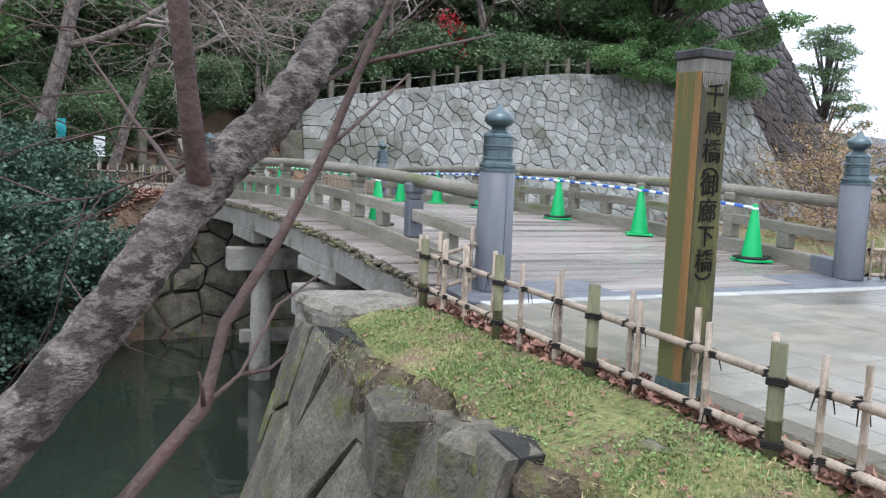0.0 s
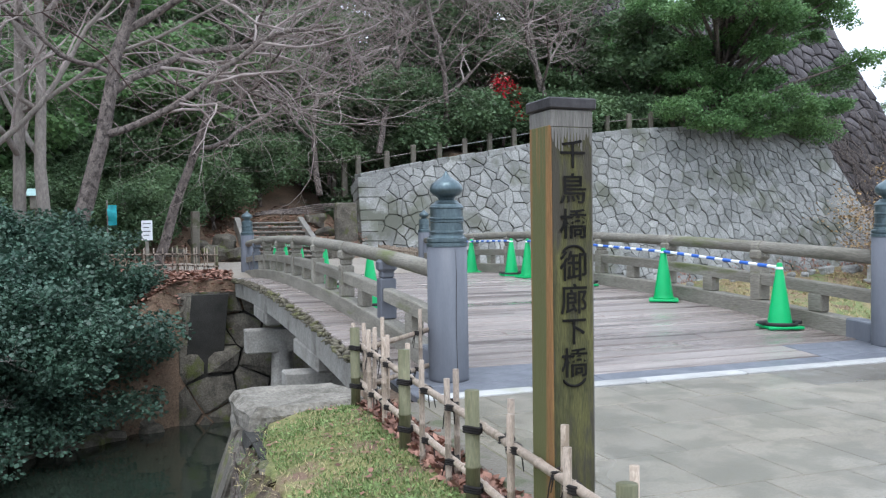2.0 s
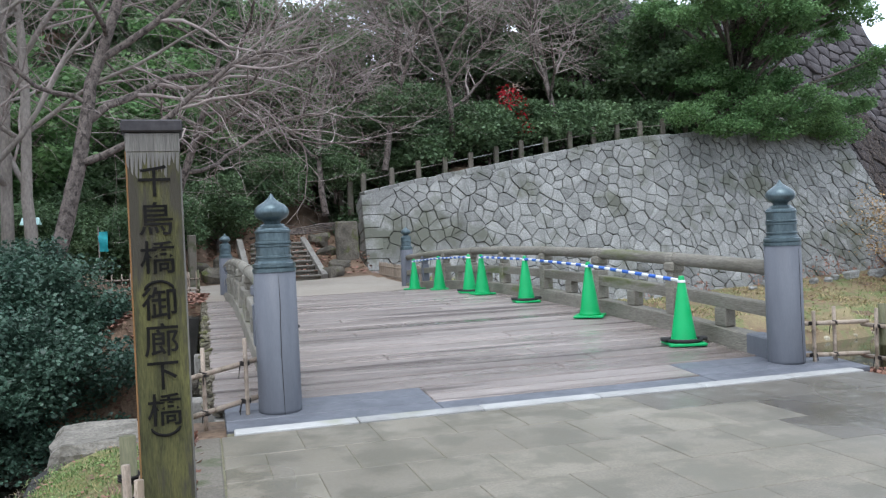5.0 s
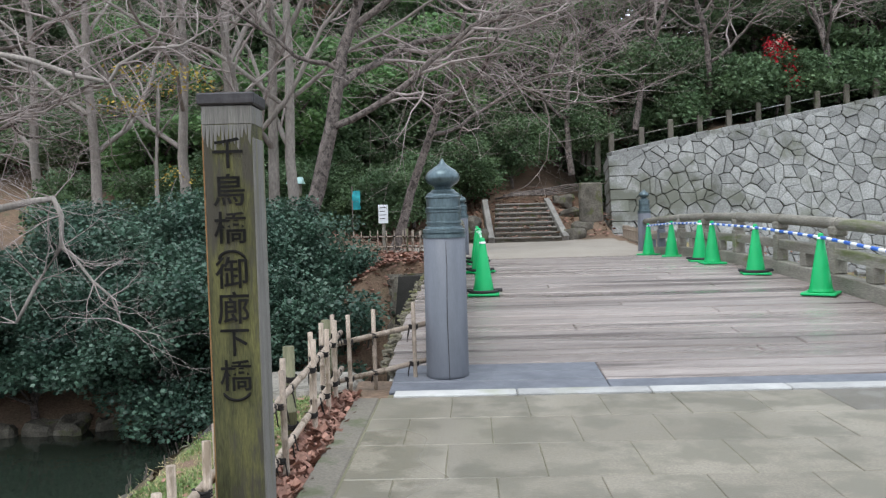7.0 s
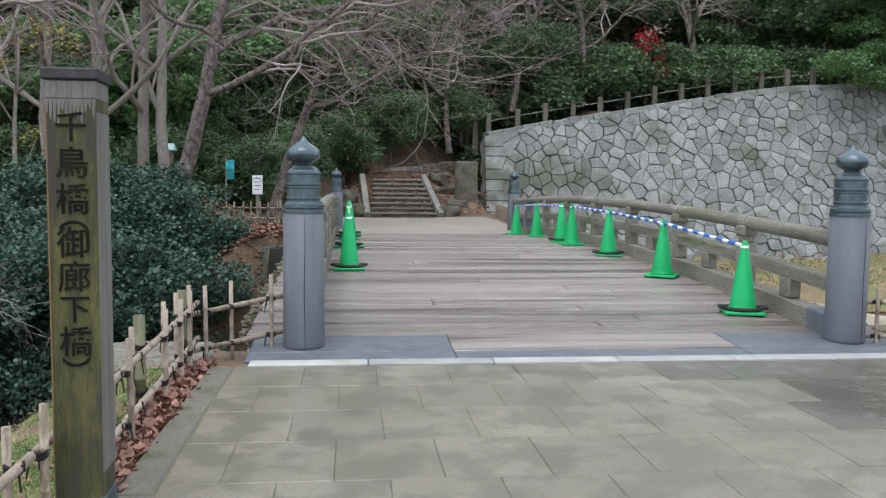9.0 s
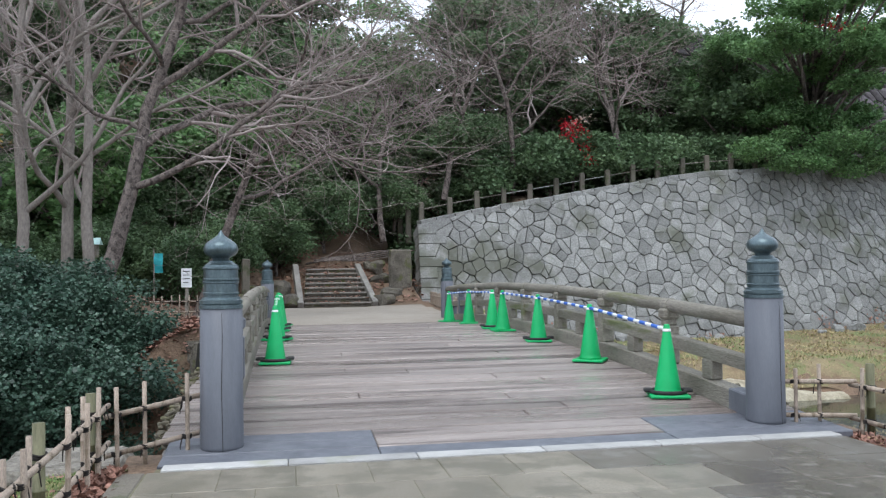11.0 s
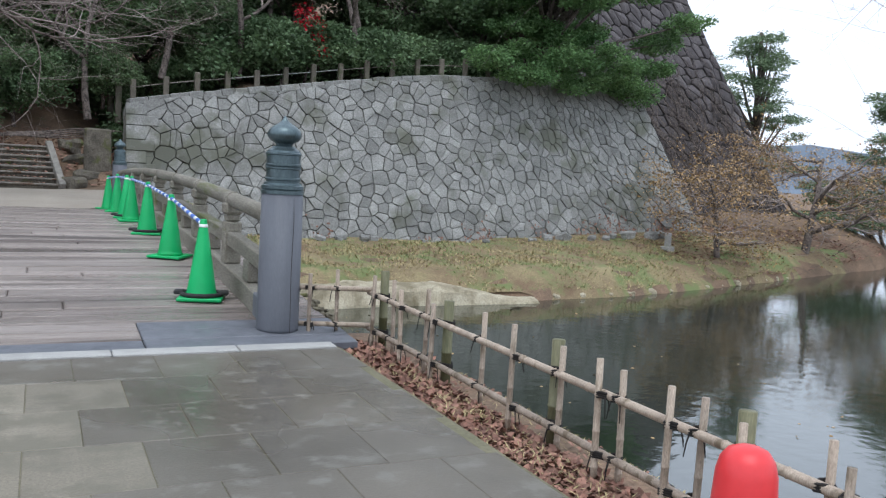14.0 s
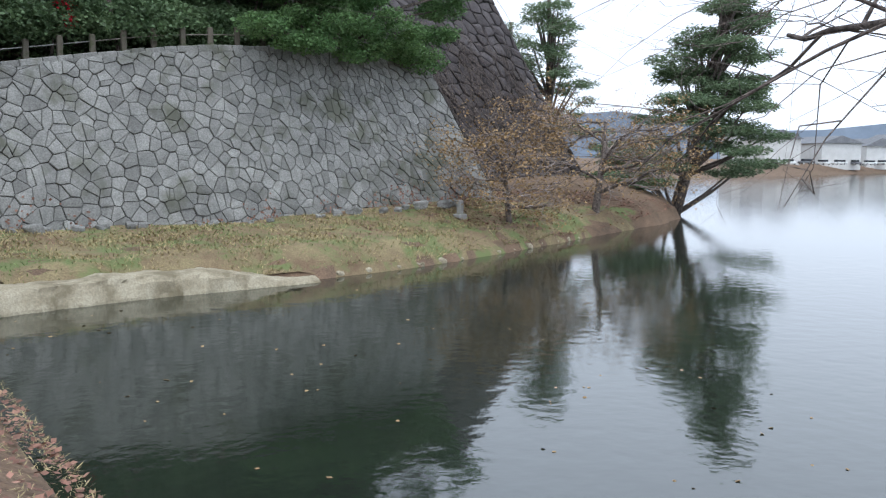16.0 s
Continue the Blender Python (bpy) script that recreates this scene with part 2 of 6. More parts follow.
M_DARKGLASS = surface("dark_window", (0.03, 0.035, 0.04), (0.05, 0.055, 0.06), 0.5, 3, 0.1, 0.0)
M_TEAL = surface("teal_cloth", (0.02, 0.3, 0.32), (0.03, 0.36, 0.38), 1, 9, 0.7, 0.0)
M_PALEROOF = surface("pale_green_sheet", (0.35, 0.55, 0.5), (0.45, 0.64, 0.6), 3, 40, 0.5, 0.0, grain=0.08)
# distance haze is put into the hills' blue-grey base colour
M_HILL = surface("hazy_hill", (0.18, 0.22, 0.27), (0.22, 0.26, 0.31), 0.02, 0.1, 1.0, 0.0, grain=0.1)

M_WATER = bpy.data.materials.new("green_moat_water")
M_WATER.use_nodes = True
wn, wl = M_WATER.node_tree.nodes, M_WATER.node_tree.links
wb = wn["Principled BSDF"]
wb.inputs["Base Color"].default_value = (0.018, 0.025, 0.018, 1)
wb.inputs["Roughness"].default_value = 0.06
wb.inputs["IOR"].default_value = 2.05
wpos = wn.new("ShaderNodeNewGeometry")
wrip = wn.new("ShaderNodeTexNoise")
wrip.inputs["Scale"].default_value, wrip.inputs["Detail"].default_value = 2.2, 3.0
wbump = wn.new("ShaderNodeBump")
wbump.inputs["Strength"].default_value, wbump.inputs["Distance"].default_value = 0.16, 0.05
wl.new(wpos.outputs["Position"], wrip.inputs["Vector"])
wl.new(wrip.outputs["Fac"], wbump.inputs["Height"])
wl.new(wbump.outputs[0], wb.inputs["Normal"])


# ---- mesh tools ----
class Shape:
    """Gathers vertices and faces of one mesh."""

    def __init__(self):
        self.v, self.f = [], []

    def box(self, x0, x1, y0, y1, z0, z1, b=0.0, m=None):
        k = len(self.v)
        c = Vector(((x0 + x1) / 2, (y0 + y1) / 2, (z0 + z1) / 2))
        h = ((x1 - x0) / 2, (y1 - y0) / 2, (z1 - z0) / 2)
        b = min(b or 0.002, min(h) * 0.45)
        idx = {}
        for sx in (-1, 1):
            for sy in (-1, 1):
                for sz in (-1, 1):
                    s = (sx, sy, sz)
                    for a in range(3):
                        p = Vector([s[i] * (h[i] if i == a else h[i] - b) for i in range(3)]) + c
                        idx[(s, a)] = len(self.v)
                        self.v.append(m @ p if m else p)
        for a in range(3):
            p, q = (a + 1) % 3, (a + 2) % 3
            for sa in (-1, 1):
                ring = []
                for sp, sq in ((-1, -1), (1, -1), (1, 1), (-1, 1)):
                    s = [0, 0, 0]
                    s[a], s[p], s[q] = sa, sp, sq
                    ring.append(idx[(tuple(s), a)])
                self.f.append(ring if sa > 0 else ring[::-1])
            for sp in (-1, 1):
                for sq in (-1, 1):
                    e = []
                    for axis, sa in ((p, -1), (p, 1), (q, 1), (q, -1)):
                        s = [0, 0, 0]
                        s[a], s[p], s[q] = sa, sp, sq
                        e.append(idx[(tuple(s), axis)])
                    self.f.append(e)
        for sx in (-1, 1):
            for sy in (-1, 1):
                for sz in (-1, 1):
                    self.f.append([idx[((sx, sy, sz), a)] for a in range(3)])
        return self

    def tube(self, pts, radii, sides=6, cap=True):
        pts = [Vector(p) for p in pts]
        rings = []
        for i, p in enumerate(pts):
            d = (pts[min(i + 1, len(pts) - 1)] - pts[max(i - 1, 0)])
            d = d.normalized() if d.length > 1e-6 else Vector((0, 0, 1))
            u = d.cross(Vector((0.31, 0.17, 0.93)) if abs(d.z) < 0.9 else Vector((1, 0.2, 0))).normalized()
            w = d.cross(u)
            r = radii[i]
            k = len(self.v)
            for j in range(sides):
                a = math.tau * j / sides
                self.v.append(p + u * (r * math.cos(a)) + w * (r * math.sin(a)))
            rings.append(k)
        for a, c in zip(rings, rings[1:]):
            for j in range(sides):
                e = (j + 1) % sides
                self.f.append((a + j, a + e, c + e, c + j))
        if cap:
            self.f.append([rings[0] + j for j in range(sides)][::-1])
            self.f.append([rings[-1] + j for j in range(sides)])
        return self

    def lathe(self, profile, c=(0, 0, 0), sides=24):
        return self.tube([(c[0], c[1], c[2] + z) for r, z in profile], [max(r, 0.0005) for r, z in profile], sides)

    def leaf(self, p, size, d, up, narrow=0.5):
        """A folded rhombic leaf at p along d."""
        side = d.cross(up)
        side = side.normalized() if side.length > 1e-4 else Vector((1, 0, 0))
        k = len(self.v)
        w = size * narrow
        self.v += [p, p + d * size * 0.5 + side * w, p + d * size, p + d * size * 0.5 - side * w]
        self.f.append((k, k + 1, k + 2, k + 3))

    def mesh(self, name, material, smooth=False, fix=True):
        me = bpy.data.meshes.new(name)
        me.from_pydata([tuple(p) for p in self.v], [], self.f)
        if fix:
            bm = bmesh.new()
            bm.from_mesh(me)
            bmesh.ops.recalc_face_normals(bm, faces=bm.faces)
            bm.to_mesh(me)
            bm.free()
        me.materials.append(material)
        if smooth:
            me.shade_smooth()
        return me


def part(name, shape, material, parent=None, label="", smooth=False, fix=True):
    me = shape.mesh(name, material, smooth, fix) if isinstance(shape, Shape) else shape
    ob = new(name, me)
    ob.parent = parent
    if label:
        ob["label"] = label
    return ob


def empty(name, m=None, **tags):
    ob = new(name)
    if m is not None:
        ob.matrix_world = m
    ob.empty_display_size = 0.2
    return tagged(ob, **tags)


def rnd(a, b):
    return random.uniform(a, b)


def smooth01(x, a, b):
    t = min(max((x - a) / (b - a), 0.0), 1.0)
    return t * t * (3 - 2 * t)


WATER = -3.0


# ---- ground, water, banks ----
def edge_far(x):
    """Where the far shore meets the water."""
    for (a, ya), (b, yb) in zip(SHORE, SHORE[1:]):
        if a <= x <= b:
            return ya + (yb - ya) * (x - a) / (b - a)
    return SHORE[0][1] if x < SHORE[0][0] else SHORE[-1][1]


SHORE = [(-60, 15.5), (-8, 16.5), (-1, 18.0), (2.2, 19.8), (9.4, 20.0), (10.2, 22.5), (13, 25.2), (16.7, 25.8), (22.2, 25.8), (28, 26.6), (34, 28.4), (45, 32.3), (53, 35.0), (58.5, 38), (61.5, 46), (64, 70), (75, 110), (400, 125)]


def height(x, y):
    n = noise.noise(Vector((x * 0.35, y * 0.35, 0.3))) * 0.16 + noise.noise(Vector((x * 1.7, y * 1.7, 1.3))) * 0.035
    # near platform
    if y < 14 and x < 60:
        left = 2.2 if y > 2.2 else -50.0
        right = 9.85
        if y < 1.0 and x > 10:
            right = 60.0 if y < 0.3 * (x - 9.4) - 2.2 else right
        front = 7.3 if left > -49 else 2.0
        d = min(x - left if y > 2.2 else 9.0, right + 0.35 - x if y > -3 else 9.0, 7.35 - y)
        if y <= 2.2 and x < 1.6:
            d = 2.2 - y
        z = -0.08 + n * 0.3 - 0.42 * smooth01(x, 9.5, 10.5)
        if 2.2 < y < 7.3 and x < 3.2:
            z -= 0.26 * (1 - smooth01(x, 2.2, 3.1))
        if d < 0:
            z += -5.5 * smooth01(-d, 0.0, 0.8)
        return z
    e = edge_far(x)
    d = y - e
    if d < 0:
        return -4.6 + 1.6 * smooth01(d, -1.2, 0.0) - 0.06
    # far land
    path = 0.12
    lakeside = -2.75 + 0.65 * smooth01(d, 0.0, 1.2) + 0.5 * smooth01(d, 0.5, 8) + 0.8 * smooth01(x, 24, 38) * smooth01(d, 0.5, 5)
    left = -3.0 + 3.3 * smooth01(d, -0.2, 5.5) + 0.35 * smooth01(d, 5, 11)
    t = smooth01(x, 10.2, 13.5)
    s = smooth01(x, -1.5, 2.4)
    mid = path if y > 20.3 else -3.0 + 3.12 * smooth01(d, 0.0, 0.5)
    z = left * (1 - s) + mid * s
    if x > 9.8:
        z = mid * (1 - t) + lakeside * t
    # the wooded hill
    foot = 36.2 if x >= 9.5 else 34.6 if x > 3.5 else 32.5
    rise = max(0.0, y - foot)
    if x < 9.5 and y > 31:
        steps = smooth01(x, 3.9, 4.9) * (1 - smooth01(x, 7.6, 8.6))
        z += (1 - steps) * 0.9 * smooth01(y, 30.8, 33.5) + steps * 1.35 * smooth01(y, 31.2, 34.5)
    if x < 36:
        z += rise * (0.42 + 0.3 * smooth01(rise, 3, 14)) * (1 - 0.52 * smooth01(x, 3, 12)) * (1 - smooth01(x, 33, 36)) * (1 - 0.45 * smooth01(y, 60, 90))
        if x >= 9.5 and rise > 0:
            z += 6.0 * smooth01(rise, 0.0, 0.5) * (1 - smooth01(x, 33, 36)) * smooth01(x, 10.5, 15)
    else:
        z += smooth01(x, 36, 60) * 0.6
    if x > 55:
        z = max(z, -2.2)
    return z + n


xs = [-160, -110, -80, -60, -45] + [-35 + i for i in range(31)] + [-4 + 0.4 * i for i in range(116)] + [43 + 2 * i for i in range(12)] + [75, 95, 130, 180, 250, 400, 900]
ys = [-300, -120, -60, -30, -15, -8] + [-4 + 0.4 * i for i in range(108)] + [40 + 2.0 * i for i in range(16)] + [76, 85, 95, 105, 115, 130, 160, 250, 500, 1200]
ground = Shape()
for y in ys:
    for x in xs:
        ground.v.append((x, y, height(x, y) if (-130 < x < 600 and y < 300) else max(-1.0, height(min(max(x, -130), 600), min(y, 300)))))
nx = len(xs)
for j in range(len(ys) - 1):
    for i in range(nx - 1):
        ground.f.append((j * nx + i, j * nx + i + 1, (j + 1) * nx + i + 1, (j + 1) * nx + i))
tagged(part("ground", ground, M_LITTER, None, smooth=True, fix=False), "leaf-strewn earth banks and wooded hillside round the moat", "ground", kind="structure")
water = Shape()
water.v = [(-300, -60, WATER), (600, -60, WATER), (600, 160, WATER), (-300, 160, WATER)]
water.f = [(0, 1, 2, 3)]
tagged(part("water", water, M_WATER, None, fix=False), "still dark green moat water mirroring trees and sky", "water", kind="structure")


def strip(name, rows, material, label, category, lift=0.0):
    """A ground patch laid over the terrain: rows of (y, x0, x1)."""
    s = Shape()
    cols = 24
    for y, a, b in rows:
        for i in range(cols + 1):
            x = a + (b - a) * i / cols
            s.v.append((x, y, height(x, y) + lift))
    for j in range(len(rows) - 1):
        for i in range(cols):
            k = j * (cols + 1) + i
            s.f.append((k, k + 1, k + cols + 2, k + cols + 1))
    return tagged(part(name, s, material, None, label, True, False), label, category, kind="structure")


# ---- convex stones that fill a wall ----
def cells(u0, u1, v0, v1, size, jitter, seed, squash=1.0):
    rg = random.Random(seed)
    nu, nv = max(2, round((u1 - u0) / size)), max(2, round((v1 - v0) / (size * squash)))
    du, dv = (u1 - u0) / nu, (v1 - v0) / nv
    pts = {}
    for i in range(-1, nu + 1):
        for j in range(-1, nv + 1):
            off = 0.5 * (j % 2)
            pts[i, j] = (u0 + (i + 0.25 + off + rg.uniform(-jitter, jitter)) * du, v0 + (j + 0.5 + rg.uniform(-jitter, jitter)) * dv)
    out = []
    for (i, j), (px, py) in pts.items():
        poly = [(u0, v0), (u1, v0), (u1, v1), (u0, v1)]
        for a in range(-2, 3):
            for b in range(-2, 3):
                q = pts.get((i + a, j + b))
                if q is None or (a, b) == (0, 0):
                    continue
                mx, my, nx_, ny_ = (px + q[0]) / 2, (py + q[1]) / 2, q[0] - px, q[1] - py
                new_poly = []
                for k in range(len(poly)):
                    p1, p2 = poly[k], poly[(k + 1) % len(poly)]
                    d1 = (p1[0] - mx) * nx_ + (p1[1] - my) * ny_
                    d2 = (p2[0] - mx) * nx_ + (p2[1] - my) * ny_
                    if d1 <= 0:
                        new_poly.append(p1)
                    if (d1 < 0 < d2) or (d2 < 0 < d1):
                        t = d1 / (d1 - d2)
                        new_poly.append((p1[0] + (p2[0] - p1[0]) * t, p1[1] + (p2[1] - p1[1]) * t))
                poly = new_poly
                if len(poly) < 3:
                    break
            if len(poly) < 3:
                break
        if len(poly) >= 3:
            cu, cv = sum(p[0] for p in poly) / len(poly), sum(p[1] for p in poly) / len(poly)
            area = abs(sum(poly[k][0] * poly[(k + 1) % len(poly)][1] - poly[(k + 1) % len(poly)][0] * poly[k][1] for k in range(len(poly)))) / 2
            if area > 0.12 * size * size:
                out.append((cu, cv, poly))
    return out


def stone(shape, poly, place, gap, proud, soft):
    """One stone from its outline; place(u, v, d) gives the point d in front of the wall face."""
    cu, cv = sum(p[0] for p in poly) / len(poly), sum(p[1] for p in poly) / len(poly)
    n = len(poly)
    k = len(shape.v)

    def inset(p, w):
        du, dv = cu - p[0], cv - p[1]
        d = math.hypot(du, dv) or 1.0
        w = min(w, d * 0.6)
        return p[0] + du / d * w, p[1] + dv / d * w

    tilt_u, tilt_v = rnd(-0.3, 0.3), rnd(-0.3, 0.3)
    for w, d in ((gap * 0.5, -0.12), (gap, proud * 0.7), (gap + soft, proud)):
        for p in poly:
            u, v = inset(p, w * (rnd(0.4, 2.0) if d > 0 else 1.0))
            extra = ((u - cu) * tilt_u + (v - cv) * tilt_v) * 0.25 if d > 0 else 0.0
            shape.v.append(place(u, v, d + extra))
    for r in range(2):
        for i in range(n):
            e = (i + 1) % n
            shape.f.append((k + r * n + i, k + r * n + e, k + (r + 1) * n + e, k + (r + 1) * n + i))
    top = len(shape.v)
    shape.v.append(place(cu + rnd(-0.2, 0.2) * soft, cv + rnd(-0.2, 0.2) * soft, proud * rnd(1.0, 1.35)))
    for i in range(n):
        shape.f.append((k + 2 * n + i, k + 2 * n + (i + 1) % n, top))


def stone_wall(name, label, place, u0, u1, top, bottom, size, mats, gap=0.03, proud=0.09, soft=0.06, seed=1, singles=300, core=0.9, near=None, squash=0.8, keep=None, jitter=0.4):
    """A wall of fitted stones: singles as parts, the rest joined, on a solid core. top(u), bottom(u) in metres."""
    vmin, vmax = min(bottom(u0), bottom(u1), bottom((u0 + u1) / 2)), max(top(u0), top(u1), top((u0 + u1) / 2))
    root = Shape()
    cols = 40
    for d in (0.0, -core):
        for i in range(cols + 1):
            u = u0 + (u1 - u0) * i / cols
            root.v.append(place(u, bottom(u) - 0.3, d))
            root.v.append(place(u, top(u) - 0.02, d))
    o = 2 * (cols + 1)
    for i in range(cols):
        a = 2 * i
        root.f += [(a, a + 2, a + 3, a + 1), (o + a, o + a + 1, o + a + 3, o + a + 2), (a + 1, a + 3, o + a + 3, o + a + 1)]
    root.f += [(0, 1, o + 1, o), (2 * cols, o + 2 * cols, o + 2 * cols + 1, 2 * cols + 1)]
    wall = tagged(part(name, root, mats[2], None, fix=True), label, "wall", kind="structure")
    found = []
    for cu, cv, poly in cells(u0, u1, vmin, vmax, size, jitter, seed, squash):
        lo, hi = bottom(cu), top(cu)
        if cv < lo - size * 0.3 or cv > hi + size * 0.35:
            continue
        poly = [(u, min(max(v, bottom(u) - 0.3), top(u))) for u, v in poly]
        if max(p[1] for p in poly) - min(p[1] for p in poly) < size * 0.2:
            continue
        if keep and not keep(cu, cv):
            continue
        found.append((cu, cv, poly))
    if near:
        found.sort(key=lambda c: math.hypot(c[0] - near[0], c[1] - near[1]))
    rest = Shape()
    for i, (cu, cv, poly) in enumerate(found):
        if i < singles:
            s = Shape()
            stone(s, poly, place, gap, proud * rnd(0.55, 1.3), soft)
            PIECES.append((s, mats[0], wall))
        else:
            stone(rest, poly, place, gap, proud * rnd(0.55, 1.3), soft)
    if rest.v:
        tagged(part("stonework", rest, mats[1], wall), kind="stuff")
    return wall


PIECES = []


# retaining wall of the castle hill, battered, from its corner by the steps
def lerp_list(pairs, u):
    for (a, va), (b, vb) in zip(pairs, pairs[1:]):
        if u <= b:
            return va + (vb - va) * max(0.0, (u - a) / (b - a))
    return pairs[-1][1]


def big_top(u):
    return lerp_list([(10, 3.45), (12, 3.85), (15.4, 4.43), (21.5, 5.5), (24, 5.75), (36, 6.5)], u)


def big_bottom(u):
    return lerp_list([(10, -0.1), (11.5, -1.0), (14, -1.9), (21, -2.1), (30, -1.8), (34, -1.3), (39, -0.9)], u)


def big_place(u, v, d):
    t = (v + 2.0) / 8.0
    lean = 2.0 * t
    pull = smooth01(u, 20, 38)
    return (u - 4.2 * max(t, 0) ** 0.85 * pull ** 2, 34.0 + lean - d, v)


stone_wall("wall_castle", "pale grey fitted-stone retaining wall, tall and battered", big_place, 10.0, 39.0, big_top, big_bottom, 0.57, (M_WALL, M_WALLI, M_GAP), gap=0.014, proud=0.1, soft=0.018, seed=4, near=(12, 1.5), core=1.5, squash=0.7, jitter=0.6)


# the return of that wall along the steps
def side_place(u, v, d):
    return (10.05 - d + 0.12 * (v + 0.1), u, v)


stone_wall("wall_return", "short return of the grey stone wall beside the steps", side_place, 35.7, 41.0, lambda u: 3.45, lambda u: 0.0, 0.5, (M_WALL, M_WALLI, M_GAP), gap=0.03, seed=9, singles=60, near=(34, 1))


# the old rampart beyond, dark with creepers
def old_place(u, v, d):
    return (u + (v + 1) * -0.6, 46.0 + 0.18 * (v + 1) - d + (u - 45) * 0.05, v)


stone_wall("wall_old_rampart", "dark old castle rampart overgrown with bare creepers", old_place, 33.0, 58.5, lambda u: 16.0, lambda u: -1.5, 0.95, (M_OLDWALL, M_OLDWALL, M_GAP), gap=0.05, proud=0.2, soft=0.12, seed=12, singles=0, core=3.0)


# rough abutment under the far end of the bridge
def far_abut(u, v, d):
    return (u, 19.75 + 0.22 * (v + 3.0) - d, v)


stone_wall("wall_far_abutment", "dark rough-stone abutment under the far bridge end", far_abut, 2.1, 9.4, lambda u: -0.12, lambda u: -3.15, 0.78, (M_ROCK, M_ROCK, M_GAP), gap=0.03, proud=0.18, soft=0.12, seed=6, singles=60, near=(2, -1), core=1.0)


def far_left(u, v, d):
    return (2.15 - d + 0.1 * (v + 3), u, v)


stone_wall("wall_far_return", "dark rough-stone side of the far abutment", far_left, 19.9, 23.5, lambda u: -0.15, lambda u: -3.0 + (u - 19.9) * 0.8, 0.7, (M_ROCK, M_ROCK, M_GAP), gap=0.03, proud=0.15, soft=0.1, seed=7, singles=40, core=0.8)


# near abutment and the rough stone edge of the grassy bank
def near_abut(u, v, d):
    return (u, 7.55 + d - 0.08 * (v + 3), v)


stone_wall("wall_near_abutment", "dark rough-stone abutment under the near bridge end", near_abut, 3.0, 9.6, lambda u: -0.2, lambda u: -3.15, 0.8, (M_ROCK, M_ROCK, M_GAP), gap=0.03, proud=0.16, soft=0.12, seed=8, singles=0, core=1.0)


def bank_edge(u, v, d):
    """Along the left edge of the bank: u is y, the face looks to the water."""
    x = 2.2 + 0.04 * (u - 4.0) + 0.08 * math.sin(u * 1.7)
    return (x - d - 0.32 * (-0.2 - v), u, v)


stone_wall("wall_bank_edge", "mossy boulders holding the grassy bank above the moat", bank_edge, 3.3, 7.7, lambda u: -0.2 + 0.07 * math.sin(u * 2.3), lambda u: -3.15, 0.95, (M_ROCK, M_ROCK, M_GAP), gap=0.02, proud=0.06, soft=0.03, seed=15, singles=60, near=(5, -0.5), core=0.5)

# coping stones along the top of the big wall
cope = empty("wall_coping", pose(0, 0, 0), label="row of flat grey coping stones along the wall top", category="coping")
tagged(cope, kind="structure")
u = 10.0
while u < 35.8:
    w = rnd(0.5, 0.95)
    za, zb = big_top(u), big_top(u + w)
    pa, pb = Vector(big_place(u, za, 0.0)), Vector(big_place(u + w - 0.02, zb, 0.0))
    d = pb - pa
    m = Matrix.Translation(pa) @ Matrix.Rotation(math.atan2(d.y, d.x), 4, "Z") @ Matrix.Rotation(-math.atan2(d.z, math.hypot(d.x, d.y)), 4, "Y")
    s = Shape()
    s.box(0, d.length, -0.12 + rnd(-0.02, 0.03), 0.8, -0.16, 0.1 + rnd(-0.03, 0.04), 0.03, m)
    PIECES.append((s, M_WALL, cope, "coping_stone"))
    u += w

# flat capstone and blocks at the corner of the grassy bank
for nm, lab, (cx, cy, cz), (hx, hy, hz), rot, mat in (
        ("capstone", "broad pale weathered capstone at the bank's corner", (2.72, 7.15, -0.24), (0.48, 0.46, 0.2), 8, M_ROCKTOP),
        ("corner_stone", "long sloping grey corner stone above the water", (2.26, 7.2, -1.55), (0.2, 0.55, 1.3), 4, M_ROCKTOP),
        ("boulder", "dark angular boulder in the turf", (2.3, 3.75, -0.5), (0.24, 0.3, 0.32), 20, M_ROCK),
        ("boulder", "dark mossy boulder in the turf", (2.15, 4.75, -0.55), (0.2, 0.34, 0.3), -12, M_ROCK),
        ("boulder", "small grey stone in the grass", (2.75, 3.05, -0.12), (0.12, 0.09, 0.07), 30, M_ROCK)):
    s = Shape()
    s.box(-hx, hx, -hy, hy, -hz, hz, min(hx, hy, hz) * 0.3)
    bm = bmesh.new()
    me = s.mesh(nm, mat)
    bm.from_mesh(me)
    bmesh.ops.subdivide_edges(bm, edges=bm.edges, cuts=4, use_grid_fill=True)
    off = Vector((cx, cy, cz))
    for v in bm.verts:
        p = v.co + off
        v.co += v.co.normalized() * (0.08 * noise.noise(p * 2.6) + 0.03 * noise.noise(p * 9)) * min(1, hx * 4)
    bm.to_mesh(me)
    bm.free()
    ob = part(nm, me, None, None)
    ob.matrix_world = pose(cx, cy, cz, 0, 0 if nm != "corner_stone" else 12, rot)
    tagged(ob, lab, "stone")



def turf_edge(y):
    return 2.2 + 0.05 * math.sin(y * 3.1) + 0.09 * noise.noise(Vector((y * 1.3, 0, 8))) + 0.05 * noise.noise(Vector((y * 5, 0, 2))) + 0.12 * smooth01(y, 5.9, 6.8)


def turf_z(x, y):
    return -0.06 - 0.15 * (1 - smooth01(x, 2.1, 2.9)) + 0.05 * noise.noise(Vector((x * 1.1, y * 1.1, 5))) + 0.025 * noise.noise(Vector((x * 4, y * 4, 6)))


